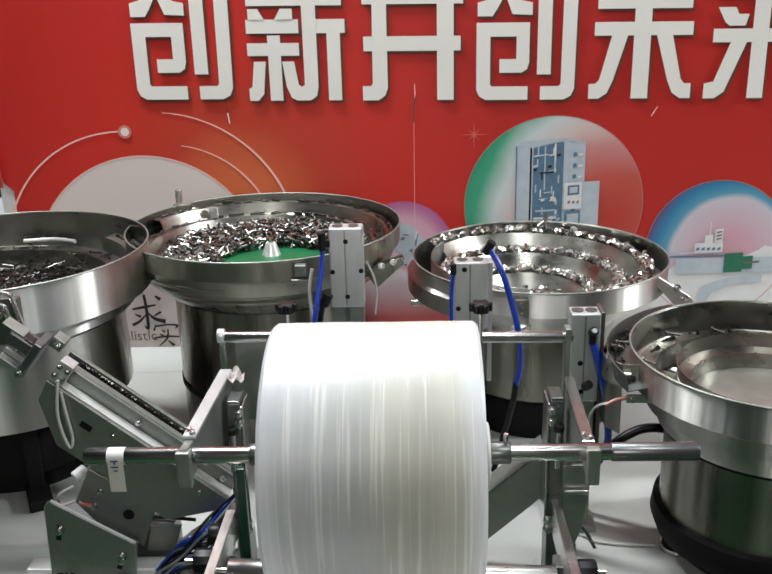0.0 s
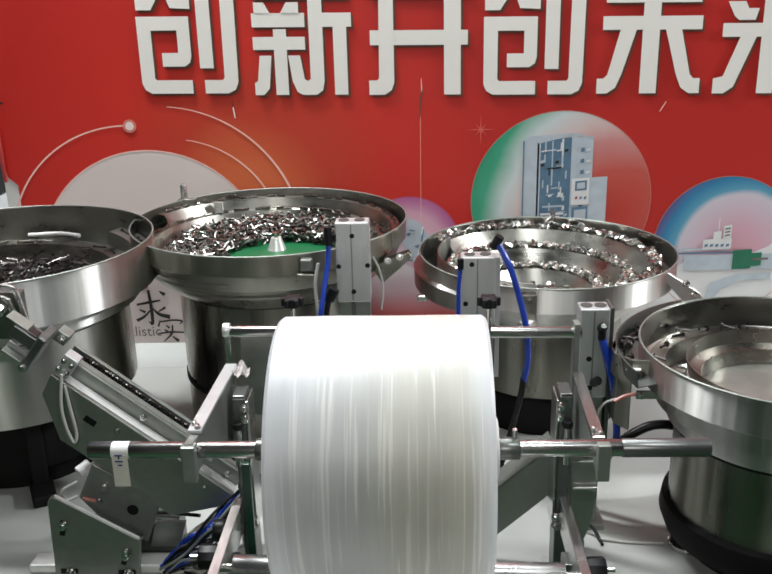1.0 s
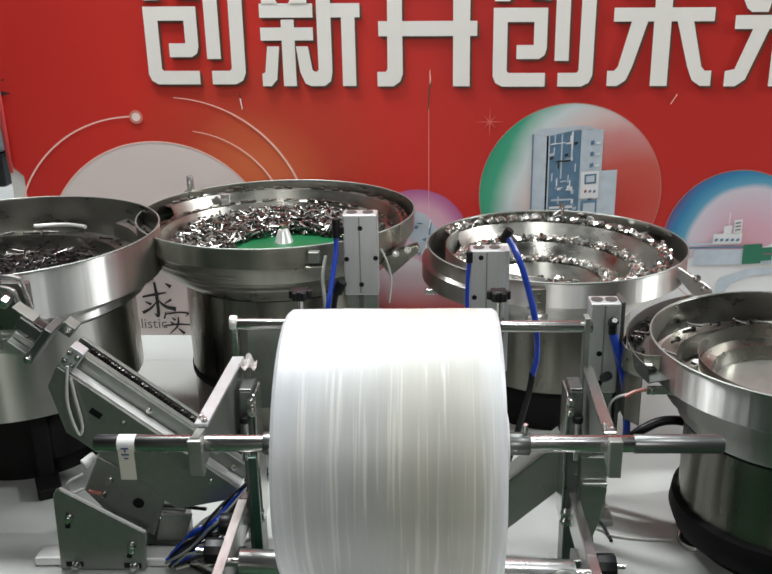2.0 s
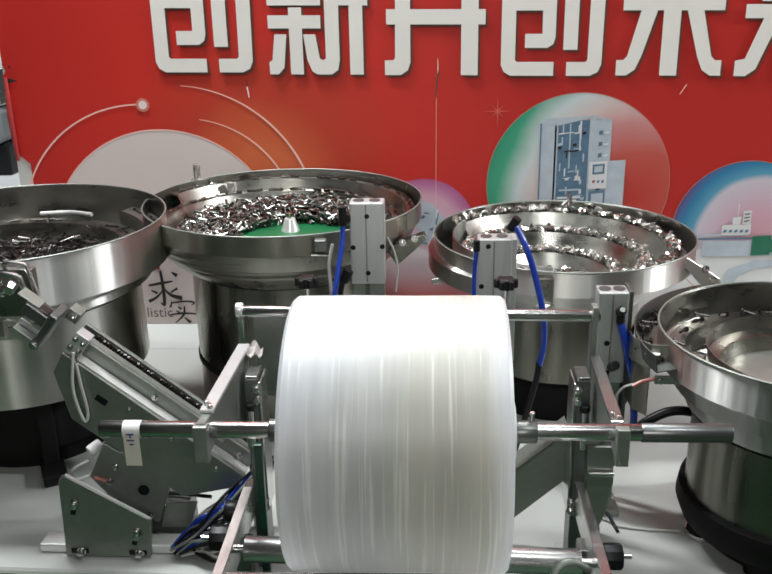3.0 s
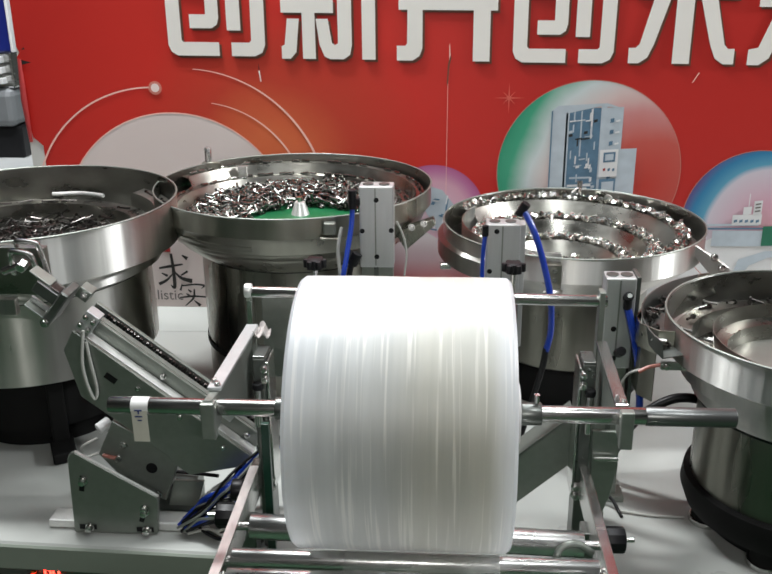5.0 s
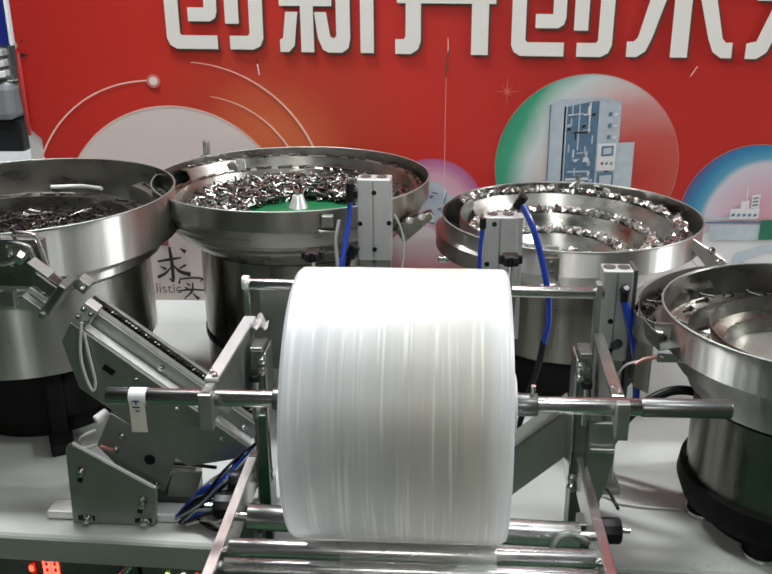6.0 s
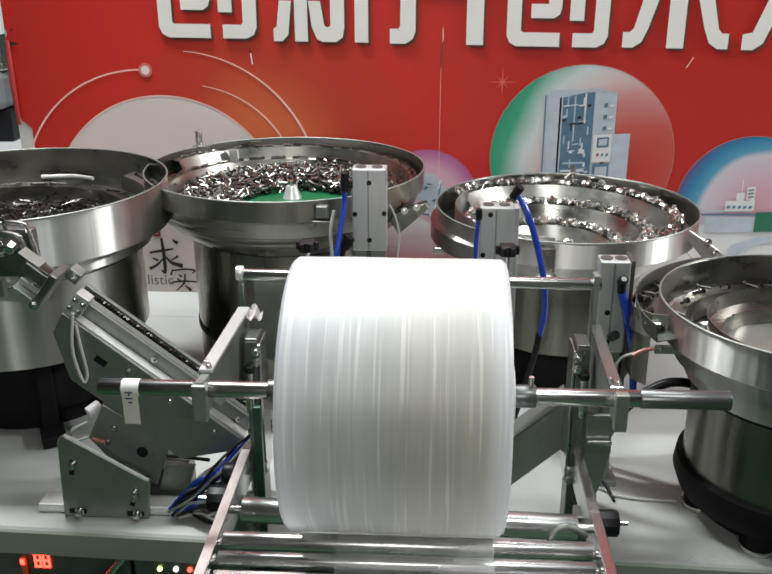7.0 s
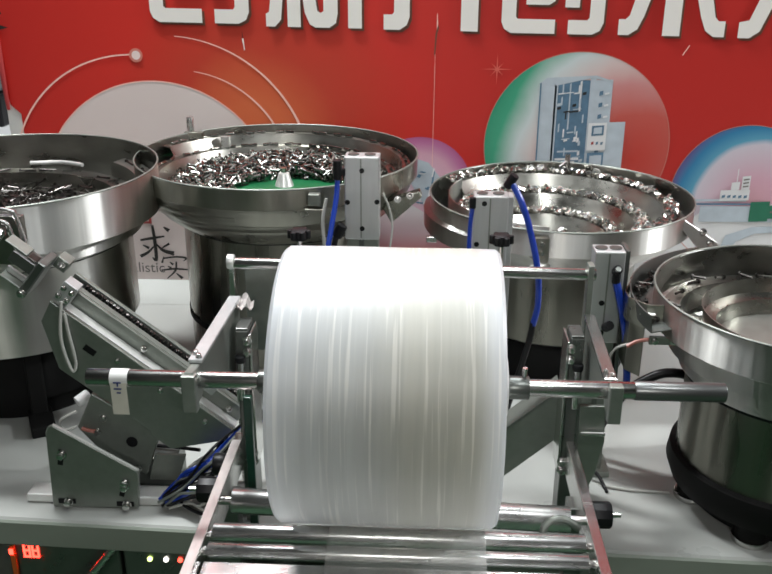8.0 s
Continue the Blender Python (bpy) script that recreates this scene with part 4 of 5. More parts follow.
        bm.transform(pose(0.233 * math.cos(radians(a)), 0.233 * math.sin(radians(a)), zr - 0.010, 20, 0, a - 90))
        part("washer", bm, ALU_EDGE, f, local=True)

    # nearly empty feeder at the bench's front
    x, y = 0.520, 1.219
    zr = 0.339
    tr = (0.138, 0.180, 0.024, zr - 0.070, zr - 0.028, 1.5, 150)
    f = feeder("bowl_feeder", "nearly empty stainless vibrating bowl feeder on a black base", x, y,
               [(0.206, zr), (0.206, zr - 0.050), (0.200, zr - 0.054), (0.184, zr - 0.060), (0.180, zr - 0.088), (0.164, zr - 0.096), (0.160, zr - 0.118), (0.148, zr - 0.130)],
               [(0.147, 0.208), (0.147, 0.085), (0.142, 0.080)],
               [(0.144, 0.086), (0.156, 0.082), (0.159, 0.06), (0.150, 0.036), (0.12, 0.030), (0.12, 0.008), (0.0, 0.008)],
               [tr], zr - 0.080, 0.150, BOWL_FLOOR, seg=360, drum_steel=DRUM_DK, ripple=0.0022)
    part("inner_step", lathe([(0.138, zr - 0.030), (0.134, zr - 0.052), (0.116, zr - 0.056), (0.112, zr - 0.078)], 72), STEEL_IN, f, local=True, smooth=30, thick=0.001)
    part("outer_track", lathe([(0.206, zr - 0.034), (0.236, zr - 0.036), (0.240, zr - 0.010)], 40, (0, 0, 0), 118, 196), PLATE_DK, f, local=True, thick=0.0014, smooth=30)
    wall = [(0.240 * math.cos(radians(q)), 0.240 * math.sin(radians(q))) for q in range(112, 172, 5)] + [(-0.246, 0.026), (-0.246, 0.000), (-0.226, -0.027), (-0.204, -0.029)]
    part("outer_track_wall", ribbon(wall, zr - 0.046, zr - 0.010), STEEL_DIM, f, "folded sheet wall of the outer track", local=True, smooth=20)
    part("outer_track_skirt", ribbon([(-0.240, 0.050), (-0.240, 0.004), (-0.224, -0.018)], zr - 0.125, zr - 0.048), DRUM_DK, f, "dull sheet skirt below the outer track", local=True)
    for k in range(4):
        part("wall_hole", rod((-0.2452, 0.018 - 0.009 * k, zr - 0.024), (-0.2440, 0.018 - 0.009 * k, zr - 0.024), 0.0022, 10), BLACK, f, local=True)
    part("gate_rod", rod((-0.236, -0.030, zr - 0.022), (-0.216, -0.034, zr - 0.022), 0.0022, 8), ALU_EDGE, f, local=True)
    part("pipe_clip", box((-0.223, -0.046, zr - 0.062), (-0.182, -0.041, zr - 0.050), 0.001), PLATE, f, "small steel clip with wires", local=True)
    bolt((x - 0.216, y - 0.046, zr - 0.056), (0, -1, 0), f, 0.004)
    bolt((x - 0.190, y - 0.046, zr - 0.056), (0, -1, 0), f, 0.004)
    part("red_wire", hose([(-0.220, -0.040, zr - 0.056), (-0.238, -0.040, zr - 0.060), (-0.252, -0.042, zr - 0.067)], 0.0028, 8), RED_WIRE, f, "red wire ends", local=True)
    part("wire", hose([(-0.240, -0.040, zr - 0.062), (-0.262, -0.028, zr - 0.076), (-0.27, -0.02, zr - 0.10), (-0.262, 0.0, zr - 0.13)], 0.002, 6), CLEAR, f, local=True)
    for a in (-122, 178, -60, 60, 118):
        ca, sa = math.cos(radians(a)), math.sin(radians(a))
        part("foot", rod((0.118 * ca, 0.118 * sa, 0.0), (0.118 * ca, 0.118 * sa, 0.045), 0.022, 20, 0.003), RUBBER, f, local=True, smooth=40)
        part("foot_nut", rod((0.118 * ca, 0.118 * sa, 0.0), (0.118 * ca, 0.118 * sa, 0.009), 0.026, 20, 0.001), CHROME, f, local=True, smooth=40)
    spots = spiral_spots(rnd, 20, *tr[:6], 150, 0.55, 1.0, 0.004) + [(-0.10, 0.0, zr - 0.072), (-0.11, 0.02, zr - 0.072)]
    for k in range(26):
        a = radians(rnd.uniform(120, 190))
        spots.append((0.226 * math.cos(a), 0.226 * math.sin(a), zr - 0.030))
    pile("screws", screw_piece(0.020, 0.0022, 2.0), spots, SCREW_DK, "a few dark screws left on the bowl's track", "screws", (x, y, 0), 0.3, 9)


feeders()


# ---- film roll on its stand ----
RX, RY, RZ = -0.051, 0.957, 0.320


def film_roll():
    R, H = 0.1578, 0.120
    f = root("film_roll", "large roll of clear plastic film, white by its many layers", "film roll", (RX, RY, RZ))
    prof = [(0.040, -H + 0.002), (R - 0.012, -H + 0.001), (R - 0.003, -H + 0.001), (R, -H + 0.005), (R + 0.0006, -0.05), (R, 0.02), (R + 0.0004, 0.08), (R, H - 0.003), (R - 0.003, H + 0.001),
            (R - 0.012, H + 0.001), (0.040, H)]
    bm = lathe(prof, 160)
    bm.transform(Matrix.Rotation(radians(90), 4, "Y"))
    bmesh.ops.recalc_face_normals(bm, faces=bm.faces[:])
    part("film", bm, FILM, f, smooth=35, local=True)
    bm = lathe([(0.038, -H - 0.004), (0.042, -H - 0.004), (0.042, H + 0.010), (0.038, H + 0.010), (0.038, -H - 0.004)], 48)
    bm.transform(Matrix.Rotation(radians(90), 4, "Y"))
    part("core", bm, CORE, f, "cardboard core tube", smooth=35, local=True)
    part("end_cone", rod((H + 0.003, 0, 0), (H + 0.014, 0, 0), 0.037, 40, 0.002), WHITE_PRINT, f, "white plastic end cone", smooth=40, local=True)
    part("end_cone", rod((-H - 0.010, 0, 0), (-H, 0, 0), 0.037, 40, 0.002), BLACK, f, smooth=40, local=True)
    s = root("roll_shaft", "polished steel shaft with clamping collars through the film roll", "shaft", (RX, RY, RZ))
    bm = rod((-0.405, RY, RZ), (0.330, RY, RZ), 0.0102, 32, 0.0015)
    part("shaft", bm, CHROME, s, smooth=40)
    part("collar", rod((RX + H + 0.0145, RY, RZ), (RX + H + 0.040, RY, RZ), 0.0135, 28, 0.001), PLATE_DK, s, smooth=40)
    part("lever", rod((RX + H + 0.034, RY, RZ + 0.010), (RX + H + 0.034, RY - 0.002, RZ + 0.026), 0.003, 10), CHROME, s)
    part("collar", rod((-0.203, RY, RZ), (RX - H - 0.010, RY, RZ), 0.0135, 28, 0.001), PLATE_DK, s, smooth=40)
    part("sleeve", rod((0.228, RY, RZ), (0.330, RY, RZ), 0.0112, 28, 0.001), SLEEVE, s, "dark grey sleeve on the shaft's end", smooth=40)
    part("tape", rod((-0.376, RY, RZ), (-0.355, RY, RZ), 0.0106, 28), TAPE, s, "white tape label round the shaft", smooth=40)
    part("tape_tail", box((-0.375, RY - 0.0108, RZ - 0.043), (-0.356, RY - 0.0103, RZ - 0.002), 0), TAPE_TAIL, s, "translucent hanging end of the tape")
    for k, (dx, dz, w, h) in enumerate(((0.005, 0.0, 0.009, 0.0016), (0.009, -0.004, 0.0016, 0.005), (0.005, -0.008, 0.009, 0.0016), (0.008, -0.013, 0.005, 0.0015))):
        part("pen_mark", box((-0.376 + dx, RY - 0.0116, RZ + dz - 0.002), (-0.376 + dx + w, RY - 0.0110, RZ + dz - 0.002 + h), 0), BLUE_INK, s)


film_roll()


def roll_stand():
    s = root("roll_stand", "stainless steel film roll stand with side arms, rails and rollers", "roll stand", (RX, 1.05, 0.0))
    for side, x0, x1, cx, ca, cb in (("l", -0.288, -0.271, -0.2795, 0.334, 0.323), ("r", 0.196, 0.211, 0.2035, 0.323, 0.306)):
        sgn = -1 if side == "l" else 1
        # arm with its hooked clamp end
        arm = part("arm", prism([(0.938, ca + 0.004), (0.975, ca - 0.001), (1.195, cb - 0.001), (1.195, 0.215), (1.13, 0.215), (1.06, 0.262), (0.985, 0.306), (0.972, 0.291), (0.938, 0.291)], x0 + 0.003, x1 - 0.003, "yz", 0.001), PLATE, s, "steel side arm")
        part("arm_cap", prism([(0.970, ca), (1.195, cb), (1.195, cb + 0.005), (0.970, ca + 0.005)], x0, x1, "yz", 0.0008), ALU if side == "l" else CHROME, arm, "bright flat bar on the arm's top")
        if side == "r":
            for ob in (arm, arm.children[0]):
                for v in ob.data.vertices:
                    v.co.x += 0.06 * (v.co.y + ORIGIN[s].y - 0.97)
        part("clamp_block", box((x0, 0.932, 0.289), (x1, 0.9445, 0.336), 0.0015), PLATE, arm)
        bolt((cx + 0.003, 0.976, ca + 0.005), (0, 0, 1), s, 0.003)
        bolt((cx - 0.003, 0.986, ca + 0.0045), (0, 0, 1), s, 0.003)
        # upright post
        px = -0.258 if side == "l" else 0.191
        post = part("post", box((px - 0.009, 1.125, 0.0), (px + 0.009, 1.165, 0.306), 0.002), PLATE_DK, s, "dark upright post")
        part("post_cap", box((px - 0.0085, 1.126, 0.3064), (px + 0.0085, 1.164, 0.3090), 0.001), PLATE_DK, post)
        part("spring_pin", rod((px + sgn * 0.002, 1.119, 0.205), (px + sgn * 0.002, 1.119, 0.262), 0.0045, 12, 0.001), CHROME, post, smooth=40)
        part("pin_head", rod((px + sgn * 0.002, 1.119, 0.262), (px + sgn * 0.002, 1.119, 0.272), 0.0075, 14, 0.002), BLACK, post, smooth=40)
        part("edge_strip", box((px - sgn * 0.012 - 0.0015, 1.122, 0.10), (px - sgn * 0.012 + 0.0015, 1.168, 0.302), 0.0005), CHROME, post)
        for z in (0.292, 0.276, 0.118, 0.104):
            bolt((px - sgn * 0.008, 1.1245, z), (0, -1, 0), s, 0.0048, 0.007)
        # long rail towards the operator
        rx = -0.268 if side == "l" else 0.193
        rail = part("rail", box((rx - 0.006, 0.62, 0.105), (rx + 0.006, 1.125, 0.150), 0.001), CHROME, s, "polished long side rail")
        part("rail_lip", box((rx - 0.0062, 0.62, 0.1505), (rx + 0.0062, 1.10, 0.1530), 0.0008), CRINKLE if side == "l" else CHROME, rail, "rail edge covered in crinkled clear tape" if side == "l" else "")
        kx = rx + sgn * 0.024
        ky, kz = (1.02, 0.125) if side == "l" else (1.000, 0.119)
        knob = part("knob", rod((rx + sgn * 0.010, ky, kz), (kx + sgn * 0.012, ky, kz), 0.017, 10, 0.003), BLACK, s, "black plastic hand knob", smooth=30)
        part("stud", rod((kx + sgn * 0.012, ky, kz), (kx + sgn * 0.024, ky, kz), 0.003, 10), CHROME, knob)
        part("rail_post", box((rx - 0.012, 0.64, -T), (rx + 0.012, 0.67, 0.105), 0.002), PLATE_DK, s)
        part("rail_post", box((rx - 0.012, 1.03, -T), (rx + 0.012, 1.06, 0.105), 0.002), PLATE_DK, s)
        for y in (0.70, 0.78, 0.885, 0.915):
            bolt((rx - sgn * 0.006, y, 0.133), (-sgn, 0, 0), s, 0.005, 0.006)
    rnd = random.Random(17)
    scrap = bmesh.new()
    bmesh.ops.create_grid(scrap, x_segments=7, y_segments=7, size=0.5)
    for v in scrap.verts:
        v.co = Vector((-0.266 + 0.026 * v.co.x, 1.180 + 0.036 * v.co.y, 0.322 + 0.014 * noise.noise(v.co * 3.1) + rnd.uniform(-0.002, 0.002)))
    part("tape_scrap", scrap, CRINKLE, s, "crumpled clear tape on the arm's end", thick=0.0006)
    part("bracket_plate", prism([(0.201, 0.205), (0.236, 0.205), (0.240, 0.150), (0.232, 0.10), (0.224, 0.075), (0.205, 0.075)], 1.126, 1.132), PLATE, s, "grey bracket plate")
    part("bracket_foot", box((0.204, 1.126, 0.001), (0.226, 1.15, 0.075), 0.001), PLATE, s)
    part("bracket_rod", rod((0.205, 1.120, 0.165), (0.238, 1.120, 0.165), 0.003, 10), CHROME, s)
    # rollers between the rails
    roller = part("roller", rod((-0.250, 0.985, 0.134), (0.172, 0.972, 0.130), 0.0165, 32, 0.001), SATIN, s, "satin steel idle roller under the film", smooth=40)
    part("axle", rod((-0.268, 0.985, 0.134), (0.187, 0.9715, 0.130), 0.006, 16), CHROME, roller, smooth=40)
    for y, z, r in ((0.913, 0.140, 0.011), (0.884, 0.136, 0.009)):
        ro = part("roller", rod((-0.258, y, z), (0.181, y, z), r, 28, 0.001), SATIN, s, smooth=40)
    part("guide_plate", prism([(0.64, 0.118), (0.868, 0.132), (0.874, 0.126), (0.874, 0.12), (0.868, 0.128), (0.64, 0.114)], -0.260, 0.186, "yz", 0.0004), SATIN, s, "flat steel film guide plate")
    web = part("film_web", prism([(0.66, 0.1205), (0.862, 0.1335), (0.873, 0.1425), (0.884, 0.1455), (0.913, 0.1515), (0.955, 0.158), (0.955, 0.1586), (0.913, 0.1521), (0.884, 0.1461), (0.8725, 0.1431), (0.862, 0.1341), (0.66, 0.1211)], -0.120, 0.064, "yz", 0), WEB, s, "clear strip of film leading off the roll")
    web.visible_shadow = False
    part("green_strip", box((-0.249, 1.07, 0.03), (-0.238, 1.078, 0.235), 0.001), DARK_GREEN, s, "green painted flat bar")
    part("spring_hose", hose([(0.130, 0.93, 0.12), (0.138, 0.935, 0.150), (0.158, 0.940, 0.154), (0.178, 0.945, 0.138)], 0.0048, 12), PLATE, s, "grey spiral hose")


roll_stand()


def cylinder_unit(name, x0, x1, y0, y1, z0, z1, holes, foot_z, label):
    c = root(name, label, "air cylinder", ((x0 + x1) / 2, (y0 + y1) / 2, 0), "air cylinders")
    mid = x0 + (x1 - x0) * 0.47
    body = part("body", box((x0, y0, z0), (x1, y1, z1), 0.0022), ALU, c, "grey anodised aluminium block")
    part("groove", box((mid - 0.0012, y0 - 0.0006, z0 + 0.004), (mid + 0.0012, y0 + 0.002, z1 - 0.003), 0), PLATE, body)
    for k, (hx, hz) in enumerate(holes):
        part("screw_hole", rod((x0 + (x1 - x0) * hx, y0 - 0.0007, z0 + (z1 - z0) * hz), (x0 + (x1 - x0) * hx, y0 + 0.003, z0 + (z1 - z0) * hz), 0.0042, 16), BLACK, body)
    for fx in (0.25, 0.72):
        part("top_port", rod((x0 + (x1 - x0) * fx, (y0 + y1) / 2, z1 - 0.001), (x0 + (x1 - x0) * fx, (y0 + y1) / 2, z1 + 0.0015), 0.009, 20), PLATE_DK, body, smooth=40)
    part("column", box((x0 + 0.002, y0 + 0.010, 0.0), (x1 - 0.002, y1 + 0.006, z0), 0.0015), PLATE, c, "darker slotted column under the block")
    part("column_slot", box((mid - 0.004, y0 + 0.0085, 0.01), (mid + 0.004, y0 + 0.0125, z0 - 0.002), 0), PLATE_DK, c)
    part("column_foot", box((x0 - 0.01, y0, 0.0), (x1 + 0.01, y1 + 0.02, 0.010), 0.001), PLATE, c)
    return c


def cylinders():
    c = cylinder_unit("air_cylinder", -0.147, -0.090, 1.452, 1.488, 0.327, 0.467, ((0.5, 0.84), (0.08, 0.46), (0.93, 0.47), (0.5, 0.14)), 0, "grey aluminium air cylinder block with four screw holes on a column")
    part("fitting", rod((-0.158, 1.45, 0.430), (-0.158, 1.45, 0.462), 0.007, 14, 0.001), BLACK, c)
    part("fitting_neck", box((-0.160, 1.447, 0.436), (-0.145, 1.46, 0.448), 0.001), BLACK, c)
    part("air_tube", hose([(-0.158, 1.45, 0.432), (-0.160, 1.445, 0.40), (-0.168, 1.43, 0.35), (-0.175, 1.42, 0.30), (-0.172, 1.42, 0.22)], 0.0042, 10), BLUE, c, "blue air tube")
    part("fitting", rod((-0.160, 1.44, 0.336), (-0.150, 1.44, 0.356), 0.009, 14, 0.001), BLACK, c)
    part("black_tube", hose([(-0.155, 1.44, 0.345), (-0.162, 1.435, 0.33), (-0.168, 1.43, 0.29)], 0.005, 10), BLACK, c)
    part("clear_tube", hose([(-0.178, 1.46, 0.395), (-0.184, 1.455, 0.36), (-0.182, 1.45, 0.31), (-0.186, 1.45, 0.26)], 0.003, 8), CLEAR, c)
    part("clear_tube", hose([(-0.086, 1.48, 0.40), (-0.076, 1.485, 0.375), (-0.070, 1.49, 0.34), (-0.074, 1.49, 0.30)], 0.0018, 6), CLEAR, c)
    c = cylinder_unit("air_cylinder", 0.062, 0.117, 1.410, 1.446, 0.300, 0.417, ((0.30, 0.90), (0.12, 0.32)), 0, "grey aluminium air cylinder block with blue tube on a column")
    part("fitting", rod((0.113, 1.415, 0.432), (0.124, 1.41, 0.452), 0.0075, 14, 0.001), BLACK, c)
    part("air_tube", hose([(0.120, 1.412, 0.440), (0.137, 1.40, 0.408), (0.153, 1.395, 0.36), (0.167, 1.39, 0.30), (0.172, 1.40, 0.24), (0.167, 1.405, 0.20)], 0.0052, 12), BLUE, c, "blue air tube")
    part("black_tube", hose([(0.167, 1.405, 0.205), (0.163, 1.408, 0.17), (0.150, 1.43, 0.09), (0.135, 1.45, 0.008)], 0.0055, 12), BLACK, c)
    part("air_tube", hose([(0.060, 1.408, 0.405), (0.057, 1.408, 0.36), (0.057, 1.41, 0.29)], 0.0035, 10), BLUE, c, "blue air tube")
    part("fitting", rod((0.060, 1.408, 0.398), (0.060, 1.408, 0.416), 0.0052, 12, 0.001), BLACK, c)
    part("side_rib", box((0.1175, 1.42, 0.20), (0.1255, 1.45, 0.414), 0.001), ALU, c)
    c = cylinder_unit("air_cylinder", 0.223, 0.267, 1.265, 1.300, 0.235, 0.379, ((0.35, 0.45), (0.42, 0.12)), 0, "grey aluminium air cylinder block with blue tube beside the stand")
    part("fitting", rod((0.254, 1.262, 0.350), (0.254, 1.250, 0.358), 0.007, 14, 0.001), BLACK, c)
    part("fitting", rod((0.254, 1.256, 0.335), (0.254, 1.256, 0.356), 0.006, 14, 0.001), BLACK, c)
    part("fitting_cap", rod((0.254, 1.250, 0.357), (0.254, 1.247, 0.360), 0.004, 12), PLATE_DK, c)
    part("air_tube", hose([(0.254, 1.256, 0.338), (0.262, 1.252, 0.31), (0.274, 1.250, 0.26), (0.281, 1.250, 0.21), (0.284, 1.252, 0.178), (0.285, 1.27, 0.150)], 0.0055, 12), BLUE, c, "blue air tube")
    part("fitting", rod((0.247, 1.262, 0.262), (0.250, 1.248, 0.272), 0.007, 14, 0.001), BLACK, c)
    part("side_plate", box((0.2675, 1.268, 0.13), (0.2735, 1.31, 0.380), 0.001), PLATE_DK, c)
    c.location.x += 0.008
    b = root("cross_bar", "polished round cross bar with black hand knobs behind the film roll", "cross bar", (-0.03, 1.225, 0.366))
    part("bar", rod((-0.290, 1.225, 0.366), (0.226, 1.225, 0.359), 0.0085, 24, 0.001), CHROME, b, smooth=40)
    part("end_cap", rod((-0.294, 1.225, 0.368), (-0.284, 1.225, 0.368), 0.0105, 20, 0.001), ALU_EDGE, b, smooth=40)
    part("support", box((-0.292, 1.221, 0.0), (-0.284, 1.229, 0.360), 0.001), CHROME, b, "thin upright support")
    part("support", box((0.214, 1.215, 0.0), (0.222, 1.235, 0.375), 0.001), PLATE, b)
    part("cover_plate", box((-0.275, 1.245, 0.22), (-0.17, 1.250, 0.35), 0.001), PLATE, b, "grey plate below the bar")
    for x, y, z in ((-0.190, 1.225, 0.411), (0.090, 1.2, 0.417)):
        k = part("knob", rod((x, y, z - 0.008), (x, y, z + 0.007), 0.0125, 8, 0.002), BLACK, b, "black hand knob", smooth=25)
        for a in range(0, 360, 60):
            part("knob_lobe", rod((x + 0.0125 * math.cos(radians(a)), y + 0.0125 * math.sin(radians(a)), z - 0.006), (x + 0.0125 * math.cos(radians(a)), y + 0.0125 * math.sin(radians(a)), z + 0.006), 0.0042, 10, 0.001), BLACK, k, smooth=40)
        part("knob_stem", rod((x, y, 0.36), (x, y, z - 0.008), 0.0035, 10), CHROME, k)


cylinders()


# ---- inclined screw chute and its bracket ----
def slope(s, n):
    return (-0.534 + 0.781 * s + 0.624 * n, 0.327 - 0.624 * s + 0.781 * n)


def strip(s0, s1, n0, n1):
    return [slope(s0, n0), slope(s1, n0), slope(s1, n1), slope(s0, n1)]


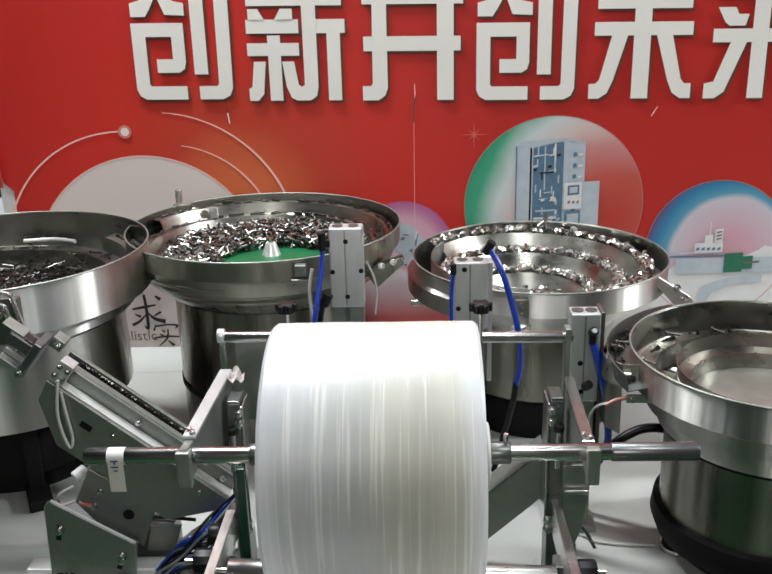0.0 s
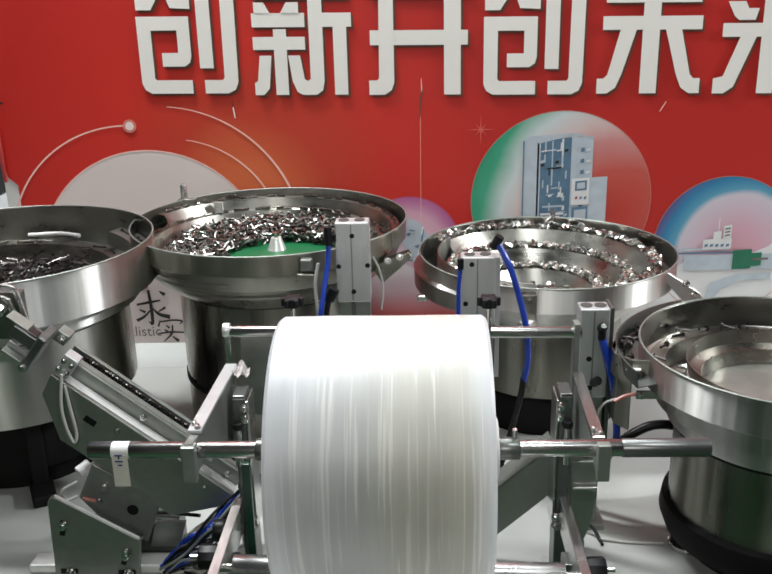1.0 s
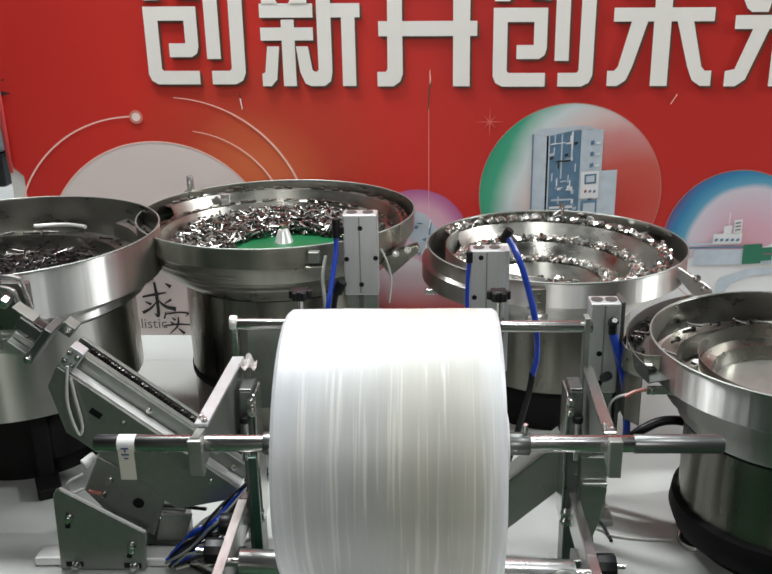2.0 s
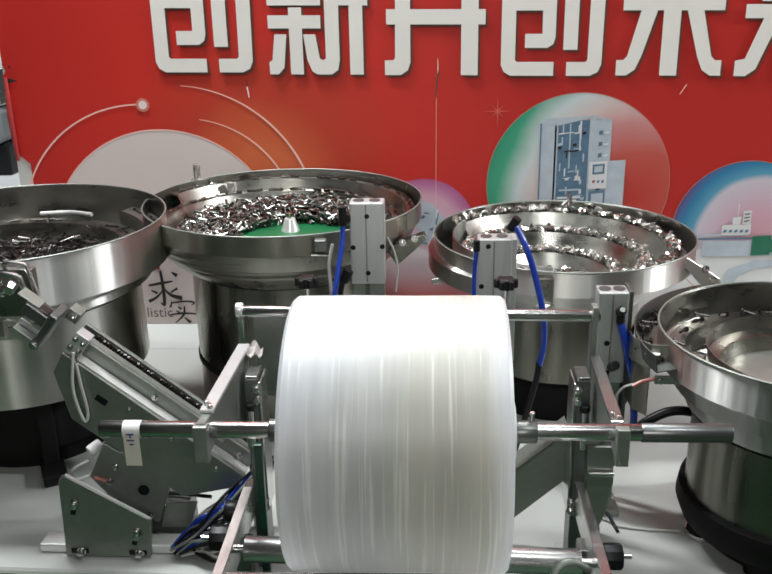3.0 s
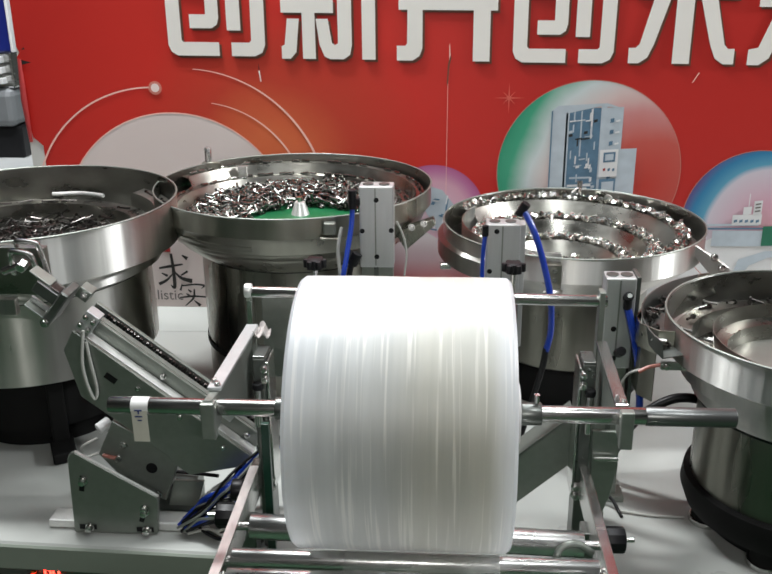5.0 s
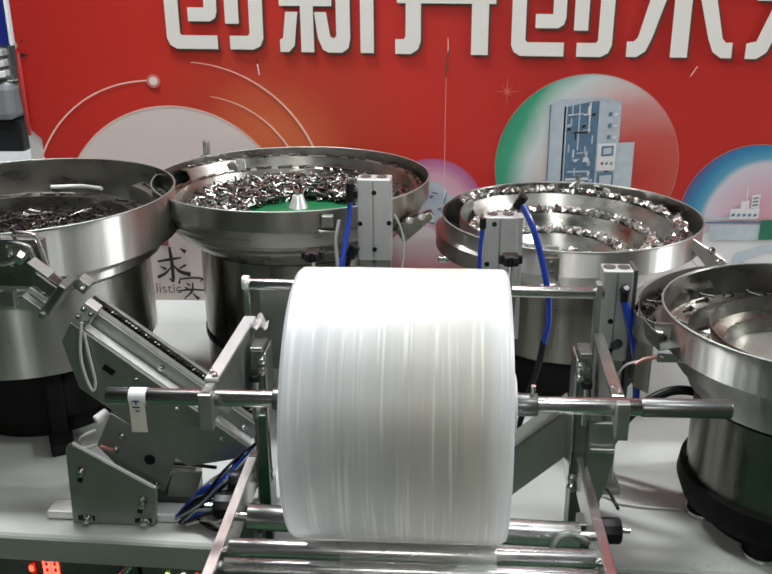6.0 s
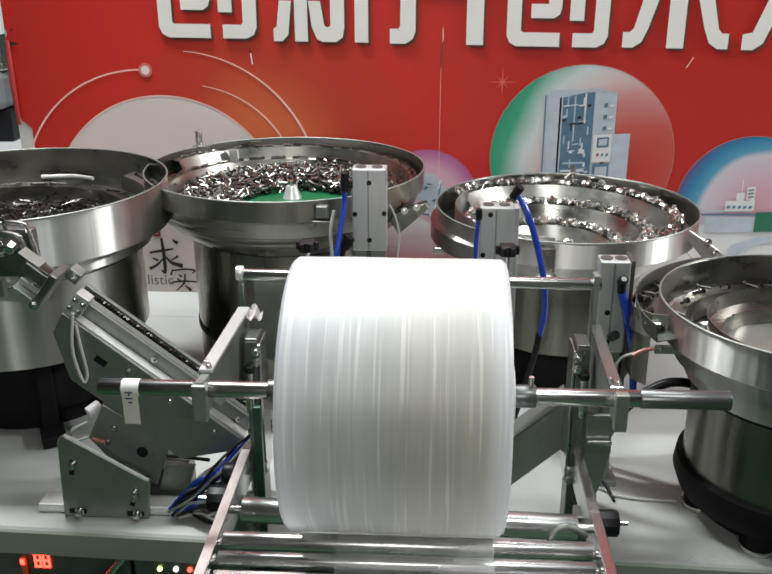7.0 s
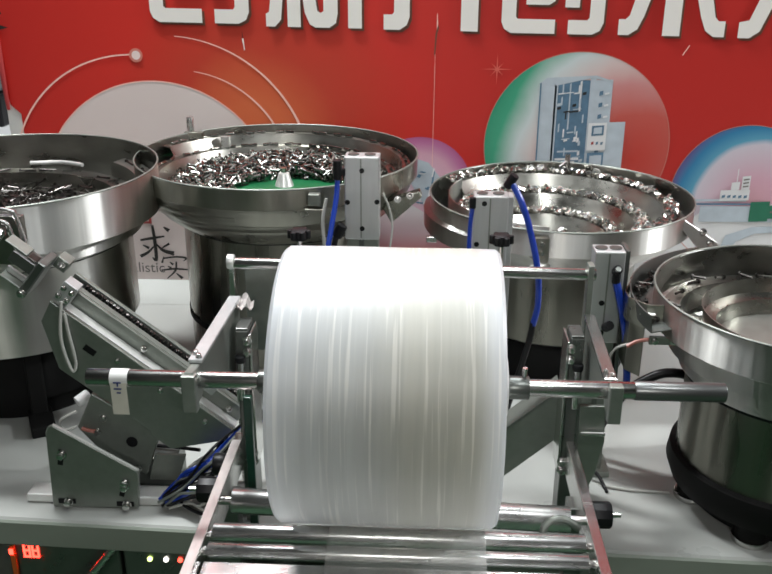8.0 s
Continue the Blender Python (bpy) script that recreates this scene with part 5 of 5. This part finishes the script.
def screw_chute():
    c = root("screw_chute", "inclined grey aluminium chute guiding dark screws down from the bowl", "screw chute", (-0.45, 1.2, 0))
    side = part("side_plate", prism([slope(0.0, -0.014), slope(0.322, -0.016), slope(0.326, -0.034), slope(0.268, -0.104), slope(0.232, -0.104), slope(0.226, -0.098), slope(0.066, -0.098), slope(0.006, -0.050)], 1.188, 1.194), PLATE, c, "grey side plate")
    part("side_flange", prism(strip(0.010, 0.322, -0.018, -0.014), 1.196, 1.214, bevel=0.0004), ALU_EDGE, c, "bright top flange")
    part("inner_wall", prism(strip(0.022, 0.322, -0.030, 0.007), 1.216, 1.222), PLATE, c, "dark grey inner wall facing the slot")
    part("cover", prism(strip(0.015, 0.322, 0.004, 0.0075), 1.2225, 1.234, bevel=0.0004), PLATE, c)
    part("screw_bed", prism(strip(0.005, 0.315, -0.014, 0.004), 1.2345, 1.2475), BLACK, c)
    part("back_wall", prism(strip(0.0, 0.322, -0.03, 0.012), 1.248, 1.256), PLATE, c)
    part("end_plate", prism(strip(0.0, 0.022, -0.010, 0.024), 1.192, 1.2145), ALU, c)
    for s in (0.004, 0.017):
        for n in (0.0, 0.015):
            x, z = slope(s, n)
            bolt((x, 1.1915, z), (0, -1, 0), c, 0.0032)
    for s in (0.145, 0.22, 0.30):
        x, z = slope(s, -0.006)
        bolt((x, 1.2155, z), (0, -1, 0), c, 0.0035)
        x, z = slope(s - 0.02, -0.030)
        bolt((x, 1.1875, z), (0, -1, 0), c, 0.0032)
    part("clip_plate", prism(strip(0.238, 0.266, 0.0, 0.034), 1.206, 1.2155), ALU, c)
    x, z = slope(0.252, 0.021)
    bolt((x, 1.2055, z), (0, -1, 0), c, 0.0045)
    x, z = slope(0.09, -0.032)
    part("oblong_slot", prism(strip(0.075, 0.094, -0.048, -0.038), 1.1872, 1.1885, bevel=0), BLACK, side)
    # clamps at the upper end
    part("clamp_plate", prism(strip(-0.043, -0.030, -0.028, 0.034), 1.176, 1.224, bevel=0.002), PLATE_DK, c, "dark clamp plate")
    part("upper_channel", prism(strip(-0.080, -0.044, 0.000, 0.018), 1.190, 1.222), PLATE_DK, c)
    part("upper_flange", prism(strip(-0.076, -0.044, -0.024, -0.0215), 1.184, 1.205), PLATE, c)
    part("upper_flange_edge", prism(strip(-0.076, -0.044, -0.0213, -0.013), 1.200, 1.205), ALU, c)
    part("upper_tray", prism(strip(-0.098, -0.062, 0.0185, 0.021), 1.196, 1.222), PLATE, c)
    part("upper_lug", prism(strip(-0.029, -0.010, 0.020, 0.038), 1.214, 1.238), PLATE, c)
    part("upper_screws", prism(strip(-0.060, -0.046, 0.0185, 0.021), 1.194, 1.212), SCREW_DK, c)
    bolt((slope(-0.0365, -0.022)[0], 1.1755, slope(-0.0365, -0.022)[1]), (0, -1, 0), c, 0.005)
    bolt((slope(-0.018, 0.029)[0], 1.2135, slope(-0.018, 0.029)[1]), (0, -1, 0.6), c, 0.004, 0.006)
    part("coupling_loop", hose([(-0.648, 1.250, 0.380), (-0.646, 1.244, 0.412), (-0.640, 1.242, 0.418), (-0.618, 1.242, 0.414), (-0.612, 1.242, 0.404), (-0.606, 1.246, 0.366)], 0.0042, 10), CHROME, c, "bent steel loop bracket")
    part("coupling_loop", hose([(-0.642, 1.258, 0.420), (-0.638, 1.254, 0.430), (-0.612, 1.254, 0.428), (-0.606, 1.254, 0.418), (-0.596, 1.256, 0.364)], 0.0038, 10), CHROME, c, "bent steel loop bracket")
    part("coupling_pin", rod((-0.664, 1.250, 0.384), (-0.622, 1.244, 0.400), 0.0065, 12, 0.001), CHROME, c)
    part("coupling_bolt", rod((-0.624, 1.237, 0.402), (-0.624, 1.222, 0.398), 0.008, 6, 0.001), CHROME, c)
    part("mount", box((-0.78, 1.262, 0.342), (-0.603, 1.276, 0.4175), 0.001), STEEL_IN, c)
    part("wire_loop", hose([(-0.525, 1.184, 0.318), (-0.530, 1.178, 0.27), (-0.527, 1.178, 0.235), (-0.520, 1.180, 0.21), (-0.515, 1.182, 0.225), (-0.520, 1.183, 0.27), (-0.523, 1.184, 0.30)], 0.0024, 8), CLEAR, c, "bundle of clear wires")
    rnd = random.Random(12)
    row = bmesh.new()
    for k in range(48):
        x, z = slope(0.026 + 0.286 * k / 48, 0.004)
        lean, up = 0.0012 * rnd.uniform(-1, 1), 0.007 + 0.0012 * rnd.random()
        one = rod((x - lean, 1.2412, z), (x + 0.624 * up + lean, 1.2404 + lean, z + 0.781 * up), 0.0026, 8, 0.0004)
        piece = bpy.data.meshes.new("screw_head")
        one.to_mesh(piece)
        row.from_mesh(piece)
        bpy.data.meshes.remove(piece)
    lone("chute_screws", row, SCREW_DK, "row of dark screws queuing in the chute", "screws", at=(0, 0, 0), kind="stuff")

    m = root("chute_mount", "grey aluminium mounting bracket bolted to the bench under the chute", "mounting bracket", (-0.49, 1.16, 0))
    front = part("front_plate", prism([(-0.563, 0.001), (-0.558, 0.128), (-0.554, 0.137), (-0.546, 0.140), (-0.430, 0.068), (-0.427, 0.062), (-0.434, 0.001)], 1.143, 1.151, bevel=0.0015), PLATE, m, "upright grey front plate with slots")
    part("plate_edge", prism([(-0.5465, 0.1408), (-0.4285, 0.0675), (-0.4280, 0.0660), (-0.5470, 0.1390)], 1.1445, 1.1495, bevel=0), ALU_EDGE, front)
    for (x, z, a) in ((-0.540, 0.088, 80), (-0.452, 0.036, 70), (-0.540, 0.012, 0), (-0.452, 0.010, 0)):
        bm = box((-0.013, 1.1415, -0.0038), (0.013, 1.1435, 0.0038), 0)
        bm.transform(Matrix.Translation((x, 1.1425, z)) @ Matrix.Rotation(radians(-a), 4, "Y") @ Matrix.Translation((0, -1.1425, 0)))
        part("slot", bm, BLACK, front)
        bolt((x + 0.003, 1.1415, z + (0.006 if a else 0)), (0, -1, 0), m, 0.0052, 0.008)
    bolt((-0.449, 1.1415, 0.048), (0, -1, 0), m, 0.005, 0.007)
    part("foot_bar", box((-0.607, 1.152, 0.0005), (-0.386, 1.186, 0.015), 0.003), ALU_EDGE, m, "bright foot bar")
    part("rear_foot", prism([(-0.432, 0.015), (-0.386, 0.015), (-0.372, 0.060), (-0.420, 0.060)], 1.200, 1.206), PLATE, m)
    part("rear_block", box((-0.53, 1.206, 0.0005), (-0.39, 1.26, 0.05), 0.002), PLATE_DK, m)
    tilt = part("tilt_plate", prism([(-0.502, 0.168), (-0.404, 0.105), (-0.432, 0.030), (-0.50, 0.072), (-0.530, 0.110)], 1.190, 1.1995, bevel=0.0012), PLATE, m, "tilted grey plate with a hole")
    part("hole", rod((-0.449, 1.1893, 0.088), (-0.449, 1.1915, 0.088), 0.0088, 24), BLACK, tilt)
    for x, z in ((-0.488, 0.128), (-0.500, 0.104), (-0.490, 0.066), (-0.444, 0.042)):
        bolt((x, 1.1895, z), (0, -1, 0), m, 0.0045)
    part("coil", rod((-0.530, 1.200, 0.147), (-0.516, 1.215, 0.154), 0.009, 18, 0.002), WHITE_PRINT, m, "white cable plug", smooth=40)
    part("coil_wire", hose([(-0.528, 1.190, 0.138), (-0.552, 1.185, 0.125), (-0.548, 1.186, 0.108), (-0.53, 1.19, 0.112)], 0.002, 6), CLEAR, m)
    part("coil_wire", hose([(-0.522, 1.188, 0.110), (-0.51, 1.186, 0.108), (-0.498, 1.188, 0.104)], 0.003, 8), RED_WIRE, m)

    g = root("guide_chute", "slanting grey steel guide plate behind the stand", "guide plate", (0.14, 1.15, 0.0))
    part("plate", prism([(0.182, 0.205), (0.182, 0.125), (0.06, 0.013), (0.02, 0.012), (0.02, 0.06)], 1.172, 1.178), PLATE, g)
    part("fold", prism([(0.182, 0.206), (0.02, 0.061), (0.02, 0.058), (0.182, 0.202)], 1.172, 1.215, bevel=0), PLATE, g)
    part("foot", box((0.03, 1.172, 0.0), (0.06, 1.215, 0.013), 0.001), PLATE, g)


screw_chute()


# ---- cables ----
def cables():
    rnd = random.Random(21)
    c = root("cable_bundle", "tangled bundle of blue and black tubes and wires on the bench", "cables", (-0.33, 1.17, 0.0))
    for k in range(30):
        o = Vector((rnd.uniform(-0.018, 0.018), rnd.uniform(-0.030, 0.030), rnd.uniform(-0.008, 0.020)))
        w = lambda q: Vector((rnd.uniform(-q, q), rnd.uniform(-q, q), rnd.uniform(-q, q)))
        m, r = ((BLUE, 0.0036), (BLACK, 0.0030), (CLEAR, 0.0024), (BLACK, 0.0022), (PLATE, 0.0022))[k % 5]
        pts = [Vector((-0.392, 1.150, 0.012)) + o * 0.5, Vector((-0.366, 1.158, 0.026)) + o * 0.8 + w(0.008), Vector((-0.338, 1.16, 0.044)) + o + w(0.012), Vector((-0.312, 1.165, 0.060)) + o * 1.2 + w(0.012),
               Vector((-0.286, 1.175, 0.082)) + o * 1.2 + w(0.008), Vector((-0.258, 1.19, 0.130)) + o * 0.5]
        for p in pts:
            p.z = max(p.z, r + 0.001)
        part("tube", hose(pts, r, 8, 6), m, c)
    for k in range(6):
        o = Vector((0.012 * k, 0.005 * k, 0))
        part("tube", hose([Vector((-0.405, 1.178, 0.006)) + o, Vector((-0.385, 1.160, 0.020)) + o, Vector((-0.36, 1.138, 0.012)) + o, Vector((-0.325, 1.128, 0.006)) + o, Vector((-0.285, 1.135, 0.020)) + o], 0.0026, 7, 6), (BLACK, CLEAR, PLATE)[k % 3], c)
    part("cable_tie", rod((-0.330, 1.150, 0.046), (-0.326, 1.152, 0.050), 0.020, 14, 0.001), BLACK, c)
    part("tube", hose([(-0.44, 1.235, 0.055), (-0.40, 1.23, 0.056), (-0.355, 1.22, 0.058)], 0.003, 7), BLACK, c)
    part("connector", rod((-0.302, 1.10, 0.112), (-0.285, 1.10, 0.112), 0.016, 16, 0.002), BLACK, c, "black round connector", smooth=40)
    h = root("cable_hose", "black corrugated hose behind the shaft", "hose", (0.34, 1.30, 0.0))
    part("hose", hose([(0.262, 1.33, 0.009), (0.285, 1.315, 0.09), (0.311, 1.30, 0.140), (0.346, 1.30, 0.165), (0.375, 1.30, 0.171), (0.41, 1.30, 0.165)], 0.0075, 12), BLACK, h, smooth=60)
    t = root("loose_wire", "short black wire lying on the bench", "wire", (0.28, 1.24, 0.0))
    part("wire", hose([(0.245, 1.262, 0.018), (0.262, 1.252, 0.016), (0.272, 1.235, 0.004), (0.274, 1.222, 0.003)], 0.0028, 8), BLACK, t)
    part("wire", hose([(0.272, 1.237, 0.004), (0.32, 1.228, 0.0028), (0.37, 1.226, 0.0028)], 0.0022, 8), CLEAR, t)


cables()


# ---- controllers under the bench ----
def controllers():
    for k, (x, lamp) in enumerate(((-0.585, LED_RED), (-0.40, LED_GREEN))):
        b = root("controller", "dark control box with small lit display under the bench", "control box", (x, 1.26, -0.40), "control boxes")
        part("case", box((x - 0.09, 1.2025, -0.3995), (x + 0.09, 1.36, -0.075), 0.004), PLATE_DK, b)
        if k == 0:
            for dx in (-0.0685, -0.0545):
                for bars in ((0.0, -0.118, 0.012, -0.115), (0.0, -0.130, 0.012, -0.127), (0.0, -0.142, 0.012, -0.139), (0.0, -0.142, 0.003, -0.115), (0.009, -0.142, 0.012, -0.115)):
                    part("digit_bar", box((x + dx + bars[0], 1.2005, bars[1]), (x + dx + bars[2], 1.2022, bars[3]), 0), LED_RED, b, "glowing red digit bar")
                part("button", rod((x + dx + 0.006, 1.198, -0.106), (x + dx + 0.006, 1.2024, -0.106), 0.004, 12), ALU, b)
            part("switch", box((x - 0.0895, 1.196, -0.18), (x - 0.080, 1.2022, -0.118), 0.002), ORANGE, b, "orange switch")
            part("lit_digit", box((x - 0.0885, 1.1935, -0.132), (x - 0.082, 1.1955, -0.122), 0), LED_RED, b, "glowing red digit")
        else:
            for dx, m in ((-0.0465, LED_GREEN), (-0.020, LED_WHITE), (0.003, LED_RED)):
                part("indicator", rod((x + dx, 1.1995, -0.137), (x + dx, 1.2024, -0.137), 0.004, 14), m, b)
    r = root("strut", "slanting bright steel strut under the bench", "strut", (-0.6, 1.16, -0.40))
    part("rod", rod((-0.72, 1.16, -0.3915), (-0.460, 1.16, -0.05), 0.007, 16), CHROME, r, smooth=40)
    part("foot", box((-0.75, 1.15, -0.3998), (-0.69, 1.24, -0.392), 0.001), CHROME, r)


controllers()


# ---- machine beyond the partition ----
def far_machine():
    m = root("machine", "grey machine with blue panel standing beyond the partition", "machine", (-1.42, 2.75, -T))
    part("bed", box((-1.9, 2.45, -T), (-1.00, 3.2, 0.26), 0.01), PALE_MACHINE, m, "pale grey machine bed")
    part("plinth", box((-1.8, 2.62, 0.26), (-1.265, 3.0, 0.355), 0.006), BLACK, m)
    part("body", box((-1.8, 2.60, 0.355), (-1.270, 3.05, 0.465), 0.02), GREY_MACHINE, m)
    part("head", box((-1.8, 2.63, 0.465), (-1.268, 3.05, 0.57), 0.006), CHROME, m, "bright steel head")
    for i in range(3):
        part("block", box((-1.33, 2.60, 0.48 + 0.03 * i), (-1.29, 2.63, 0.498 + 0.03 * i), 0.002), WHITE_PRINT, m)
    part("panel", box((-1.45, 2.62, 0.57), (-1.258, 2.66, 1.3), 0.004), NAVY, m, "dark blue panel")
    part("panel_edge", box((-1.257, 2.61, 0.57), (-1.249, 2.66, 1.3), 0.002), WHITE_PRINT, m)


far_machine()


def motions():
    """The roll pays out film in short pulls, its near side going down."""
    roll = bpy.data.objects["film_roll"]
    turns = [(0.0, -3), (0.35, 0), (1.9, 0), (2.3, 14), (2.7, 26), (3.65, 26), (3.85, 34), (4.05, 46), (4.25, 53), (4.5, 56), (6.62, 56), (6.8, 64), (7.0, 75), (7.2, 82), (7.4, 85), (8.0, 85)]
    walk(roll, [(t, pose(RX, RY, RZ + T, a)) for t, a in turns])


motions()
